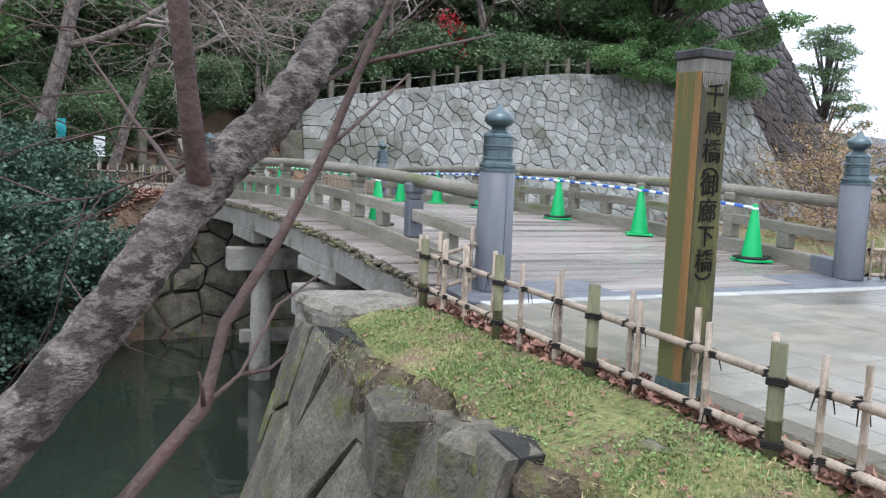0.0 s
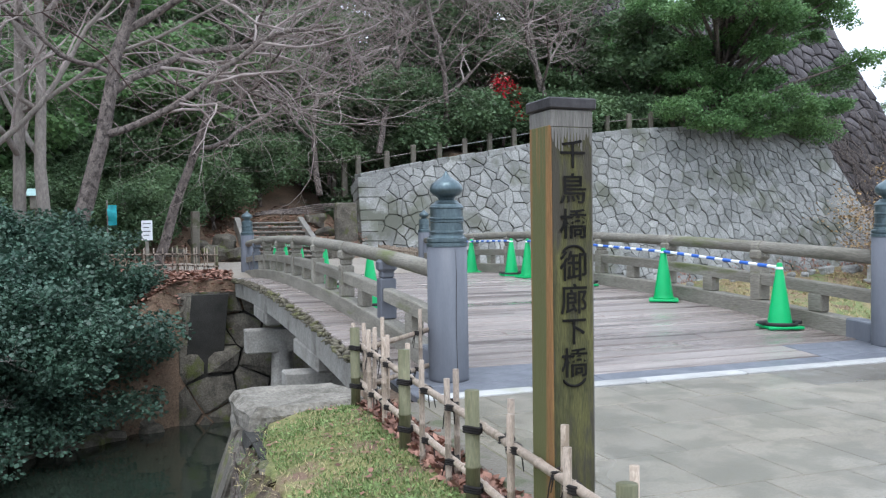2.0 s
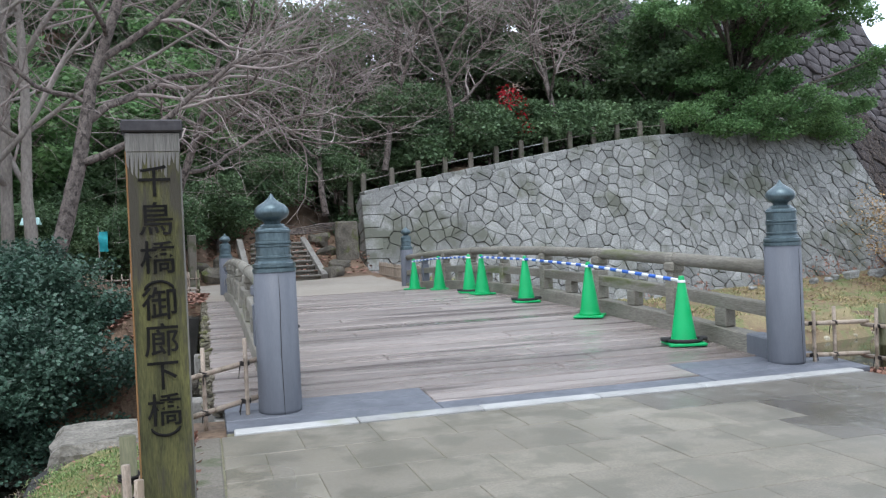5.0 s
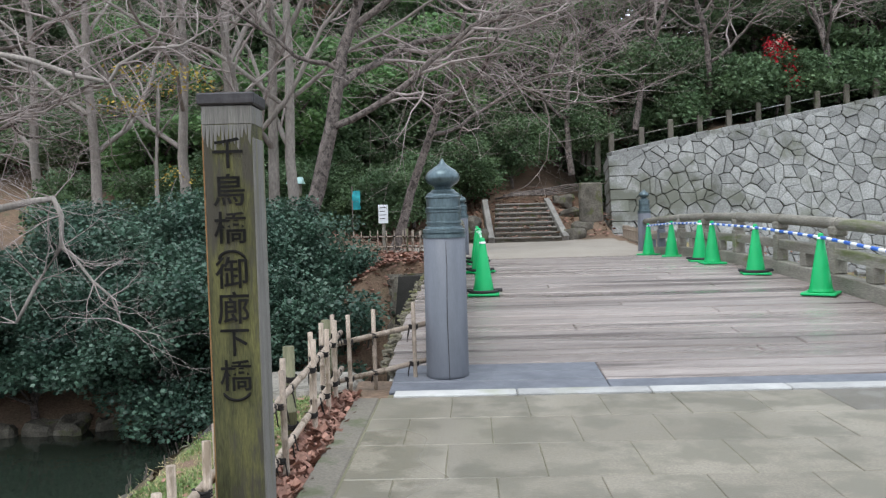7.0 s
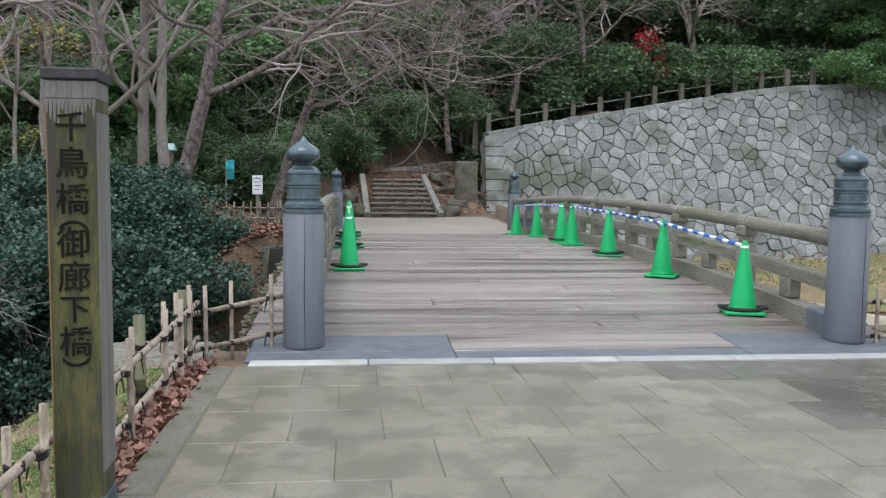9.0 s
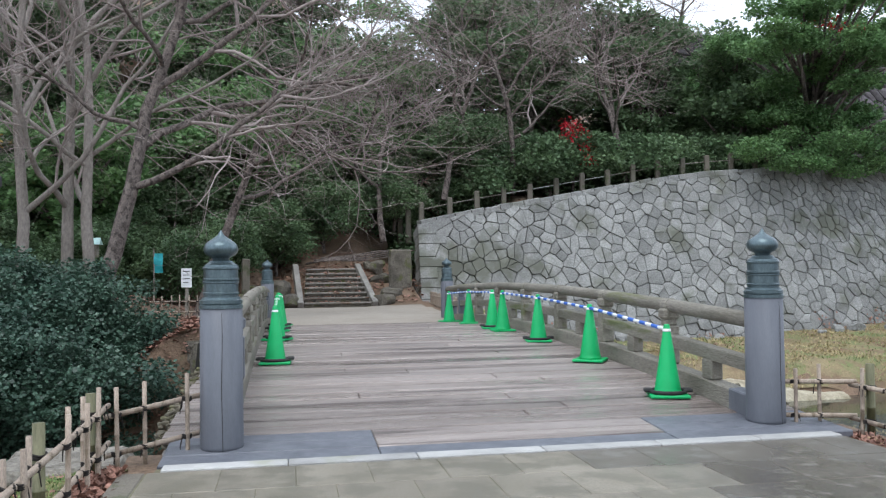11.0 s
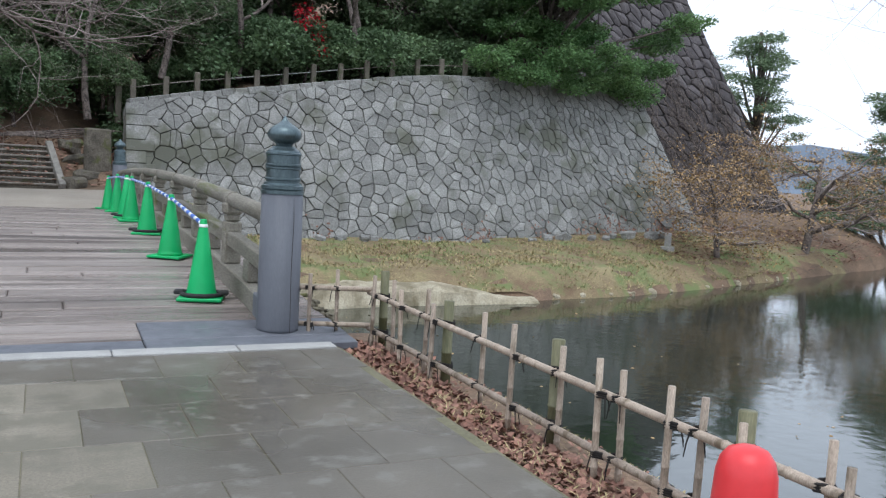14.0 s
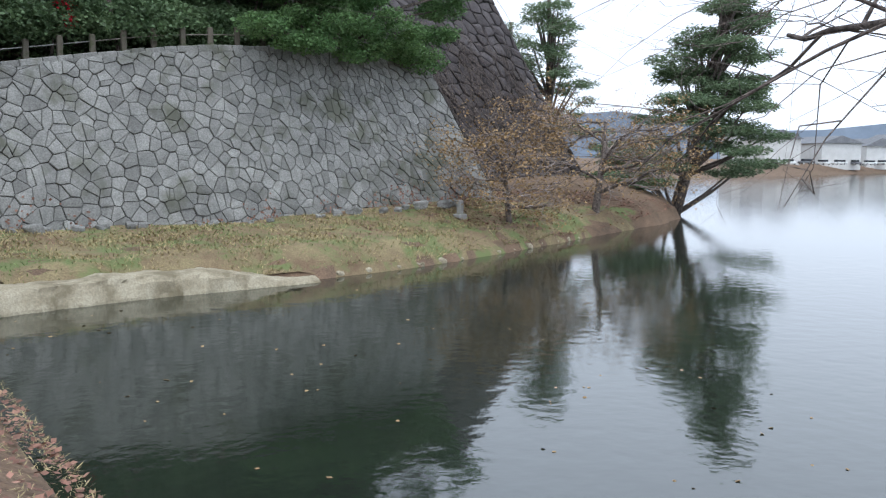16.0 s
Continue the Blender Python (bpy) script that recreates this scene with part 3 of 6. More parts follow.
turf = Shape()
tn, tr = 22, 62
for i in range(tr + 1):
    y = 2.25 + 4.45 * i / tr
    e = turf_edge(y)
    for j in range(tn + 1):
        t = j / tn
        x = e + (3.27 - e) * t
        drop = -0.14 * (1 - smooth01(t, 0.0, 0.1)) - (0.2 if i in (0, tr) else 0.0)
        turf.v.append((x + 0.03 * (t < 0.05), y, turf_z(x, y) + 0.02 + drop))
for i in range(tr):
    for j in range(tn):
        k = i * (tn + 1) + j
        turf.f.append((k, k + 1, k + tn + 2, k + tn + 1))
tagged(part("turf", turf, M_TURF, None, smooth=True, fix=False), "patchy mossy turf on the bank", "grass", kind="structure")
tagged(strip("lakeside_grass", [(25.9 + 0.45 * i, 11.8, 54.0) for i in range(20)], M_EARTH, "thin dry grass on the bank below the wall", "grass", 0.03), kind="structure")

# root-matted earth breaking away below the turf, with hanging roots
mat_face = Shape()
fr, fc = 110, 14
for i in range(fr + 1):
    y = 2.9 + 3.75 * i / fr
    e = turf_edge(y)
    deep = 0.52 + 0.2 * noise.noise(Vector((y * 1.7, 3.0, 0))) + 0.08 * noise.noise(Vector((y * 6, 1.0, 0)))
    for j in range(fc + 1):
        t = j / fc
        p = Vector((e + 0.05 - 0.13 * math.sin(min(t * 2.2, 1.0) * 1.57) + 0.05 * t, y, turf_z(e + 0.06, y) + 0.012 - deep * t))
        p.x -= 0.12 * noise.noise(p * 3.2) + 0.05 * noise.noise(p * 11.0) + 0.02 * noise.noise(p * 36.0)
        mat_face.v.append(p)
for i in range(fr):
    for j in range(fc):
        k = i * (fc + 1) + j
        mat_face.f.append((k, k + fc + 1, k + fc + 2, k + 1))
tagged(part("earth_face", mat_face, M_ROOTMAT, None, smooth=True, fix=False), "dark root-matted earth crumbling below the turf", "earth", kind="structure")
hang = Shape()
rg = random.Random(88)
for i in range(70):
    y = rg.uniform(3.0, 6.6)
    p = Vector((turf_edge(y) - 0.1, y, turf_z(2.3, y) - rg.uniform(0.0, 0.1)))
    pts = [p]
    for j in range(4):
        p = p + Vector((rg.uniform(-0.02, 0.012), rg.uniform(-0.03, 0.03), -rg.uniform(0.02, 0.09)))
        pts.append(p)
    w = rg.uniform(0.0015, 0.005)
    hang.tube(pts, [w, w, w * 0.8, w * 0.6, w * 0.3], 4, False)
tagged(part("roots", hang, M_BARK, None, fix=False), "thin pale roots hanging from the turf", "root", kind="stuff")

# dressed corner stones of the big wall
quoins = empty("wall_corner_stones", pose(0, 0, 0), label="flat dressed grey corner stones of the wall", category="wall")
tagged(quoins, kind="structure")
z, k = -0.2, 0
while z < 3.3:
    h = rnd(0.38, 0.55)
    w = (1.15, 0.72)[k % 2] + rnd(-0.1, 0.1)
    zt = min(z + h, 3.42)
    y = 34.0 + 2.0 * (z + h / 2 + 2) / 8
    s = Shape()
    s.box(9.86, 9.86 + w, -0.16, 0.9 + 0.3 * (k % 2), -h / 2 + 0.006, h / 2 - 0.006, 0.02, pose(0, y, (z + zt) / 2, -13, 0, 0))
    PIECES.append((s, M_WALL, quoins, "corner_stone"))
    z += h
    k += 1


# ---- the bridge ----
Y0, Y1, XL, XR = 6.94, 22.35, 3.93, 8.665
MID, HALF = (Y0 + Y1) / 2, (Y1 - Y0) / 2


def arch(y):
    return 1 - ((y - MID) / HALF) ** 2


def deck_z(y):
    return 0.03 + 0.28 * max(arch(y), -0.1)


bridge = empty("bridge", pose(0, 0, 0), label="old arched timber footbridge over the moat, weathered grey", category="bridge")


def beam_along(y0, y1, x0, x1, zfun, thick, steps=16, bev=0.0):
    """A curved beam along the bridge; zfun gives its top."""
    s = Shape()
    for i in range(steps + 1):
        y = y0 + (y1 - y0) * i / steps
        zt = zfun(y)
        s.v += [(x0, y, zt - thick), (x1, y, zt - thick), (x1, y, zt - 0.012), (x1 - 0.012, y, zt), (x0 + 0.012, y, zt), (x0, y, zt - 0.012)]
    for i in range(steps):
        a, b = 6 * i, 6 * i + 6
        for j in range(6):
            e = (j + 1) % 6
            s.f.append((a + j, a + e, b + e, b + j))
    s.f += [list(range(6)), list(range(6 * steps, 6 * steps + 6))]
    return s


# deck planks across the bridge
plank_y, k = 6.47, 0
while plank_y < 22.3:
    w = rnd(0.23, 0.3)
    s = Shape()
    zc = deck_z(plank_y + w / 2)
    slope = math.degrees(math.atan2(deck_z(plank_y + w) - deck_z(plank_y), w))
    xl, xr = 3.42 + rnd(-0.03, 0.03), 9.2 + rnd(-0.03, 0.03)
    m = pose(0, plank_y + w / 2, zc + rnd(-0.004, 0.006), slope + rnd(-0.7, 0.7), 0, 0)
    paint = plank_y < 7.1
    if paint:
        xl = 3.5
        cut = 5.15
        s.box(cut + 0.006, 7.6, -w / 2 + 0.004, w / 2 - 0.004, -0.06, 0, 0.008, m)
        part("plank", s, M_PAINT if plank_y < 6.7 else M_DECK, bridge)
        s = Shape()
        s.box(xl, cut, -w / 2 + 0.004, w / 2 - 0.004, -0.06, 0.003, 0.008, m)
        part("plank", s, M_PAINT, bridge)
        s = Shape()
        s.box(7.606, 9.2, -w / 2 + 0.004, w / 2 - 0.004, -0.06, 0.002, 0.008, m)
        part("plank", s, M_PAINT, bridge)
    else:
        split = rnd(5.0, 7.6) if k % 3 else None
        g = 0.004 + rnd(0.0, 0.013) * (k % 3 != 0)
        if split:
            s.box(xl, split - 0.004, -w / 2 + g, w / 2 - g, -0.06, 0, 0.012, m)
            part("plank", s, M_DECK, bridge)
            s = Shape()
            m2 = pose(0, plank_y + w / 2, zc + rnd(-0.005, 0.007), slope, 0, 0)
            s.box(split + 0.004, xr, -w / 2 + g, w / 2 - g, -0.06, 0, 0.012, m2)
        else:
            s.box(xl, xr, -w / 2 + g, w / 2 - g, -0.06, 0, 0.012, m)
        part("plank", s, M_DECK, bridge)
    plank_y += w
    k += 1

# added near-black sheet as shade in the plank gaps; girders, mossy edge
part("deck_board", beam_along(6.6, 22.3, 3.5, 9.12, lambda y: deck_z(y) - 0.062, 0.06), M_GAP, bridge, "near-black sheet that fills the plank gaps with shade")
for x in (3.55, 5.0, 6.3, 7.6, 8.85):
    part("girder", beam_along(7.2, 22.0, x - 0.13, x + 0.13, lambda y: deck_z(y) - 0.125, 0.3), M_UNDER, bridge)
for x0, x1 in ((3.33, 3.47), (9.16, 9.3)):
    s = Shape()
    for i in range(900):
        y = 7.35 + 14.7 * i / 900
        m = pose(rnd(x0, x1), y + rnd(-0.03, 0.03), deck_z(y) - rnd(0.01, 0.1), rnd(-25, 25), rnd(-25, 25), rnd(0, 360))
        r = rnd(0.01, 0.032)
        s.box(-r * 1.5, r * 1.5, -r * 0.8, r * 0.8, -r * 0.5, r * 0.5, r * 0.2, m)
    tagged(part("mossy_edge", s, M_CRUST, bridge, "rough mossy crust along the deck's edge"), kind="stuff")

# piers with cross beams and corbels
for y in (11.0, 15.7):
    for x in (3.78, 6.3, 8.82):
        s = Shape()
        s.tube([(x, y, -4.2), (x, y, -2.2), (x + (0.03 if x < 5 else 0), y, -0.72)], [0.21, 0.2, 0.185], 14)
        part("pier", s, M_UNDER, bridge, smooth=True)
    s = Shape()
    s.box(3.15, 9.45, y - 0.17, y + 0.17, -0.92, -0.5, 0.02)
    part("cap_beam", s, M_UNDER, bridge)
    s = Shape()
    s.box(3.4, 9.2, y - 0.07, y + 0.07, -2.3, -2.05, 0.02)
    part("tie_beam", s, M_UNDER, bridge)
    for x in (3.55, 8.85):
        s = Shape()
        s.box(x - 0.14, x + 0.14, y - 0.85, y + 0.85, deck_z(y) - 0.66, deck_z(y) - 0.43, 0.03)
        part("corbel", s, M_UNDER, bridge, "paler timber corbel")


def giboshi_post():
    s = Shape()
    s.lathe([(0.168, 0.0), (0.17, 0.03), (0.166, 1.11), (0.155, 1.115)], sides=28)
    post = tagged(part("newel_post", s, M_PAINT, None, smooth=True), "blue-grey painted round newel post with bronze onion finial", "post", "newel posts of the bridge")
    s = Shape()
    prof = [(0.155, 1.105), (0.171, 1.112), (0.171, 1.138), (0.16, 1.145), (0.168, 1.152), (0.168, 1.176), (0.152, 1.184), (0.149, 1.2), (0.135, 1.206)]
    for z in (1.23, 1.318, 1.342, 1.43):
        prof += [(0.135, z - 0.012), (0.143, z - 0.006), (0.143, z + 0.006), (0.135, z + 0.012)]
    prof += [(0.13, 1.455), (0.1, 1.475), (0.088, 1.49)]
    s.lathe(prof, sides=56)
    part("sleeve", s, M_BRONZE, post, "dark bronze sleeve with raised bands")
    s = Shape()
    s.lathe([(0.07, 1.47), (0.066, 1.505), (0.08, 1.52), (0.112, 1.535), (0.132, 1.56), (0.137, 1.588), (0.128, 1.615), (0.106, 1.64), (0.072, 1.662),
             (0.042, 1.682), (0.024, 1.7), (0.012, 1.72), (0.003, 1.735)], sides=28)
    part("finial", s, M_BRONZE, post, "onion-shaped patinated bronze finial", smooth=True)
    s = Shape()
    s.tube([(0.02, -0.169, 0.0), (0.012, -0.1685, 0.5), (0.02, -0.167, 0.9), (0.015, -0.1655, 1.08)], [0.002, 0.0028, 0.002, 0.001], 4)
    part("crack", s, M_CORD, post, "dark drying crack")
    return post


proto_post = giboshi_post()
proto_post.matrix_world = pose(XL, Y0, 0.02)
copy_thing(proto_post, pose(XR, Y0, 0.02, 0, 0, 14))
copy_thing(proto_post, pose(XL, Y1, 0.02, 0, 0, 40))
copy_thing(proto_post, pose(XR, Y1, 0.02, 0, 0, -30))


def rail_top(y):
    return 0.98 + 0.19 * arch(y)


def mid_top(y):
    return 0.56 + 0.25 * arch(y)


bay = (Y1 - Y0) / 8
for x, side in ((XL, "left"), (XR, "right")):
    railing = empty("bridge_railing", pose(0, 0, 0), label="weathered timber bridge railing with round handrail and square posts", category="railing", group="bridge railings")
    s = Shape()
    ny = 24
    pts = [(x, Y0 + 0.1 + (Y1 - Y0 - 0.2) * i / ny, 0) for i in range(ny + 1)]
    pts = [(a, b, rail_top(b) - 0.075) for a, b, c in pts]
    s.tube(pts, [0.075] * (ny + 1), 12)
    part("handrail", s, M_TIMBER, railing, smooth=True)
    for a, b in ((Y0 + 0.12, Y0 + 3.9), (Y0 + 3.91, Y0 + 8.1), (Y0 + 8.11, Y1 - 0.12)):
        part("middle_rail", beam_along(a, b, x - 0.06, x + 0.06, mid_top, 0.13, 10), M_TIMBER, railing)
        part("bottom_beam", beam_along(a + 0.35 if a < 8 else a, b, x - 0.09, x + 0.09, lambda y: deck_z(y) + 0.19, 0.19, 10), M_TIMBER, railing)
    for a in (Y0 + 0.12, ):
        part("painted_beam", beam_along(a, a + 0.345, x - 0.1, x + 0.1, lambda y: deck_z(y) + 0.2, 0.2, 3), M_PAINT, railing, "blue-grey painted beam end")
    for i in range(1, 8):
        y = Y0 + bay * i
        mat = M_PAINT if (i == 1 and x < 5) or i == 7 else M_TIMBER
        s = Shape()
        s.box(x - 0.085, x + 0.085, y - 0.085, y + 0.085, deck_z(y) + 0.19, rail_top(y) - 0.3, 0.012)
        s.box(x - 0.07, x + 0.07, y - 0.07, y + 0.07, rail_top(y) - 0.3, rail_top(y) - 0.22, 0.02)
        s.box(x - 0.095, x + 0.095, y - 0.1, y + 0.1, rail_top(y) - 0.23, rail_top(y) - 0.1, 0.03)
        part("post", s, mat, railing)
        if mat == M_TIMBER:
            s = Shape()
            s.tube([(x, y - 0.07, rail_top(y) - 0.075), (x, y + 0.07, rail_top(y) - 0.075)], [0.082, 0.082], 12)
            part("strap", s, M_TIMBER, railing)
    for i in range(8):
        y = Y0 + bay * (i + 0.5)
        s = Shape()
        s.box(x - 0.065, x + 0.065, y - 0.1, y + 0.1, deck_z(y) + 0.19, mid_top(y) - 0.13, 0.012)
        part("strut", s, M_PAINT if (i == 7) else M_TIMBER, railing)


# ---- cones and bars on the deck ----
def cone_thing():
    s = Shape()
    s.lathe([(0.148, 0.03), (0.14, 0.05), (0.13, 0.07), (0.128, 0.085), (0.03, 0.715), (0.024, 0.726), (0.012, 0.728)], sides=24)
    body = Shape()
    body.v, body.f = s.v, s.f
    root = tagged(part("traffic_cone", body, M_CONE, None, smooth=True), "bright green plastic traffic cone on the wet deck", "traffic cone", "green cones along the railings")
    s = Shape()
    s.box(-0.195, 0.195, -0.195, 0.195, 0.0, 0.03, 0.012)
    part("base", s, M_CONE, root)
    s = Shape()
    s.lathe([(0.043, 0.655), (0.042, 0.662), (0.039, 0.68), (0.037, 0.682)], sides=24)
    part("ring", s, M_WHITE, root, "white collar ring", smooth=True)
    return root


def weight_thing():
    s = Shape()
    ring = [(0.175 * math.cos(math.tau * i / 20), 0.175 * math.sin(math.tau * i / 20), 0.02) for i in range(21)]
    s.tube(ring, [0.02] * 21, 8, False)
    s.box(-0.24, -0.15, -0.05, 0.05, 0.012, 0.05, 0.01)
    s.box(0.15, 0.24, -0.05, 0.05, 0.012, 0.05, 0.01)
    return tagged(part("cone_weight", s, M_RUBBER, None, smooth=True), "black rubber weight ring round a cone's foot", "weight", "cone weights")


proto_cone, proto_weight = cone_thing(), weight_thing()
cones_right = [(8.24, 8.03), (8.27, 10.34), (8.26, 12.6), (8.24, 14.72), (8.23, 15.45), (8.26, 17.7), (8.25, 19.9)]
cones_left = [(4.29, 11.0), (4.28, 14.0), (4.27, 16.3), (4.28, 18.3), (4.3, 19.9)]
first = True
for i, (x, y) in enumerate(cones_right + cones_left):
    z = deck_z(y) + 0.006
    m = pose(x, y, z, 0, 0, rnd(-35, 35))
    if first:
        proto_cone.matrix_world, proto_weight.matrix_world, first = m, m @ pose(0, 0, 0.03), False
    else:
        copy_thing(proto_cone, m)
        if i in (2, 4, 7, 8, 9, 10):
            copy_thing(proto_weight, m @ pose(0, 0, 0.03))


def bar_thing(a, b, m1, m2, label):
    a, b = Vector(a), Vector(b)
    n = 14
    d = (b - a).normalized() * 0.004
    root = tagged(part("cone_bar", Shape().tube([a, b], [0.0185, 0.0185], 8), m2, None), label, "cone bar", "striped bars between the cones")
    for i in range(1, n, 2):
        p, q = a.lerp(b, i / n), a.lerp(b, (i + 1) / n)
        part("stripe", Shape().tube([p, q], [0.021, 0.021], 8), m1, root)


for row, m1, lab in ((cones_right, M_BLUE, "blue and white striped plastic bar linking two cones"), (cones_left, M_CONE, "green and white striped plastic bar linking two cones")):
    for (xa, ya), (xb, yb) in zip(row, row[1:]):
        if abs(ya - yb) > 1.0:
            bar_thing((xa, ya + 0.03, deck_z(ya) + 0.682), (xb, yb - 0.03, deck_z(yb) + 0.682), m1, M_WHITE, lab)

# ---- paving in front of the bridge ----
paving = Shape()
paving.box(3.3, 9.0, -6.0, 6.28, -0.4, -0.0045, 0.003)
paving = tagged(part("pavement", paving, M_JOINT, None), "wet grey stone paving before the bridge", "pavement", kind="structure")
for i in range(20):
    y1 = 6.28 - 0.62 * i
    for j in range(14):
        x0 = 3.46 + 0.52 * j - (0.26 if i % 2 else 0.0)
        x1 = x0 + 0.52
        x0, x1 = max(x0, 3.46), min(x1, 8.98)
        if x1 - x0 > 0.1 and i < 19:
            s = Shape()
            s.box(x0 + 0.0012, x1 - 0.0012, y1 - 0.6185, y1 - 0.0015, -0.05, rnd(-0.0015, 0.0015), 0.004)
            PIECES.append((s, M_WET if x0 + 0.45 * math.sin(i * 2.7 + j * 1.3) > 7.0 else M_SLAB, paving, "slab"))
kerb = tagged(part("kerb", Shape().box(3.26, 3.45, -6, 6.28, -0.3, -0.012, 0.01), M_JOINT, None), "mossy stone kerb edging the paving", "kerb", kind="structure")
for i in range(9):
    y1 = 6.28 - 1.3 * i
    s = Shape()
    s.box(3.27, 3.452, y1 - 1.295, y1, -0.2, 0.004, 0.012)
    PIECES.append((s, M_KERB, kerb, "kerb_stone"))
x = 3.55
sill = tagged(part("sill", Shape().box(3.5, 9.0, 6.29, 6.44, -0.3, -0.012, 0.004), M_JOINT, None), "pale granite sill course across the bridge end", "sill", kind="structure")
while x < 8.95:
    w = min(rnd(0.85, 1.1), 8.97 - x)
    s = Shape()
    s.box(x, x + w - 0.006, 6.29, 6.455, -0.15, 0.014, 0.008)
    PIECES.append((s, M_GRANITE, sill, "sill_stone"))
    x += w


# ---- the name post ----
SX, SY, ROT = 3.23, 3.495, 2.0
sign = empty("name_post", pose(SX, SY, -0.1, 0, 0, ROT), label="square mossy wooden name post with black brushed characters and metal cap", category="sign post")
W = 0.094
part("shaft", Shape().box(-W, W, -W, W, 0.05, 1.86, 0.006), M_SIGN, sign)
head = Shape().box(-W - 0.002, W + 0.002, -W - 0.002, W + 0.002, 1.79, 1.862, 0.004)
for i in range(13):
    xa = -W + 2 * W * i / 13
    drip = 1.785 - 0.05 * abs(noise.noise(Vector((i * 0.55, 2.2, 0)))) ** 0.7 - rnd(0, 0.07)
    n0 = len(head.v)
    head.v += [(xa, -W - 0.0026, drip), (xa + W / 13, -W - 0.0026, drip - rnd(0, 0.03)), (xa + 2 * W / 13, -W - 0.0026, 1.79), (xa, -W - 0.0026, 1.79)]
    head.f.append((n0, n0 + 1, n0 + 2, n0 + 3))
part("bare_head", head, M_SIGNTOP, sign, "bare grey weathered top of the shaft")
part("side_board", Shape().box(-W - 0.004, -W + 0.01, -W * 0.96, W * 0.96, 0.2, 1.8, 0.003), M_RUST, sign, "rust-brown side of the shaft")
part("grey_side", Shape().box(W - 0.01, W + 0.004, -W * 0.96, W * 0.96, 0.3, 1.74, 0.003), M_SIGNTOP, sign, "bare grey side of the shaft")
part("cap", Shape().box(-W - 0.014, W + 0.014, -W - 0.014, W + 0.014, 1.864, 1.91, 0.006), M_CAP, sign, "dark metal cap")
part("sleeve", Shape().box(-W - 0.006, W + 0.006, -W - 0.006, W + 0.006, 0.02, 0.2, 0.004), M_SLEEVE, sign, "green copper foot sleeve")
part("footing", Shape().box(-0.26, 0.26, -0.26, 0.26, -0.15, 0.06, 0.02), M_GRANITE, sign, "grey concrete footing")


def glyph(text, z, size, turn=0.0):
    cu = bpy.data.curves.new("character", "FONT")
    cu.body, cu.size, cu.align_x, cu.align_y, cu.extrude, cu.offset = text, size, "CENTER", "CENTER", 0.001, 0.0009
    tmp = new("tmp", cu)
    me = bpy.data.meshes.new_from_object(tmp.evaluated_get(bpy.context.evaluated_depsgraph_get()))
    bpy.data.objects.remove(tmp)
    me.materials.append(M_INK)
    ob = part("character", me, None, sign, "black brushed character")
    ob.matrix_local = pose(0.0, -W - 0.0055, z, 90, 0, 0) @ pose(0, 0, 0, 0, 0, turn)
    return ob


for ch, z, size in (("千", 1.675, 0.125), ("鳥", 1.535, 0.13), ("橋", 1.393, 0.13), ("御", 1.222, 0.13), ("廊", 1.088, 0.13), ("下", 0.96, 0.12), ("橋", 0.83, 0.128)):
    glyph(ch, z, size)
for z, flip in ((1.302, 1), (0.755, -1)):
    s = Shape()
    arc = [(0.055 * math.sin(math.radians(a)), -W - 0.003, z + flip * 0.045 * (math.cos(math.radians(a)) - 0.75)) for a in range(-70, 71, 14)]
    s.tube(arc, [0.0025] + [0.006] * (len(arc) - 2) + [0.0025], 6)
    part("bracket", s, M_INK, sign, "black brushed bracket")


# ---- bamboo fences ----
def bamboo_stick(s, a, b, r, nodes=0.15, sides=8):
    a, b = Vector(a), Vector(b)
    n = max(1, int((b - a).length / nodes))
    pts, rad = [], []
    for i in range(n + 1):
        t = i / n
        p = a.lerp(b, t)
        d = (b - a).normalized() * 0.006
        if 0 < i < n:
            pts += [p - d, p, p + d]
            rad += [r, r * 1.2, r]
        else:
            pts.append(p)
            rad.append(r)
    s.tube(pts, rad, sides)


def knot(s, p, r, tail=True):
    p = Vector(p)
    for k in range(3):
        dz = (k - 1) * 0.011
        ring = [(p.x + r * math.cos(math.tau * i / 10), p.y + r * math.sin(math.tau * i / 10), p.z + dz + 0.006 * math.sin(i * 1.3)) for i in range(11)]
        s.tube(ring, [0.007] * 11, 4, False)
    if tail:
        for k in range(2):
            a = rnd(0, 6.28)
            q = p + Vector((r * math.cos(a), r * math.sin(a), 0))
            s.tube([q, q + Vector((0.012 * math.cos(a), 0.012 * math.sin(a), -0.05)), q + Vector((0.02 * math.cos(a), 0.02 * math.sin(a), -rnd(0.07, 0.12)))], [0.005, 0.004, 0.003], 4)


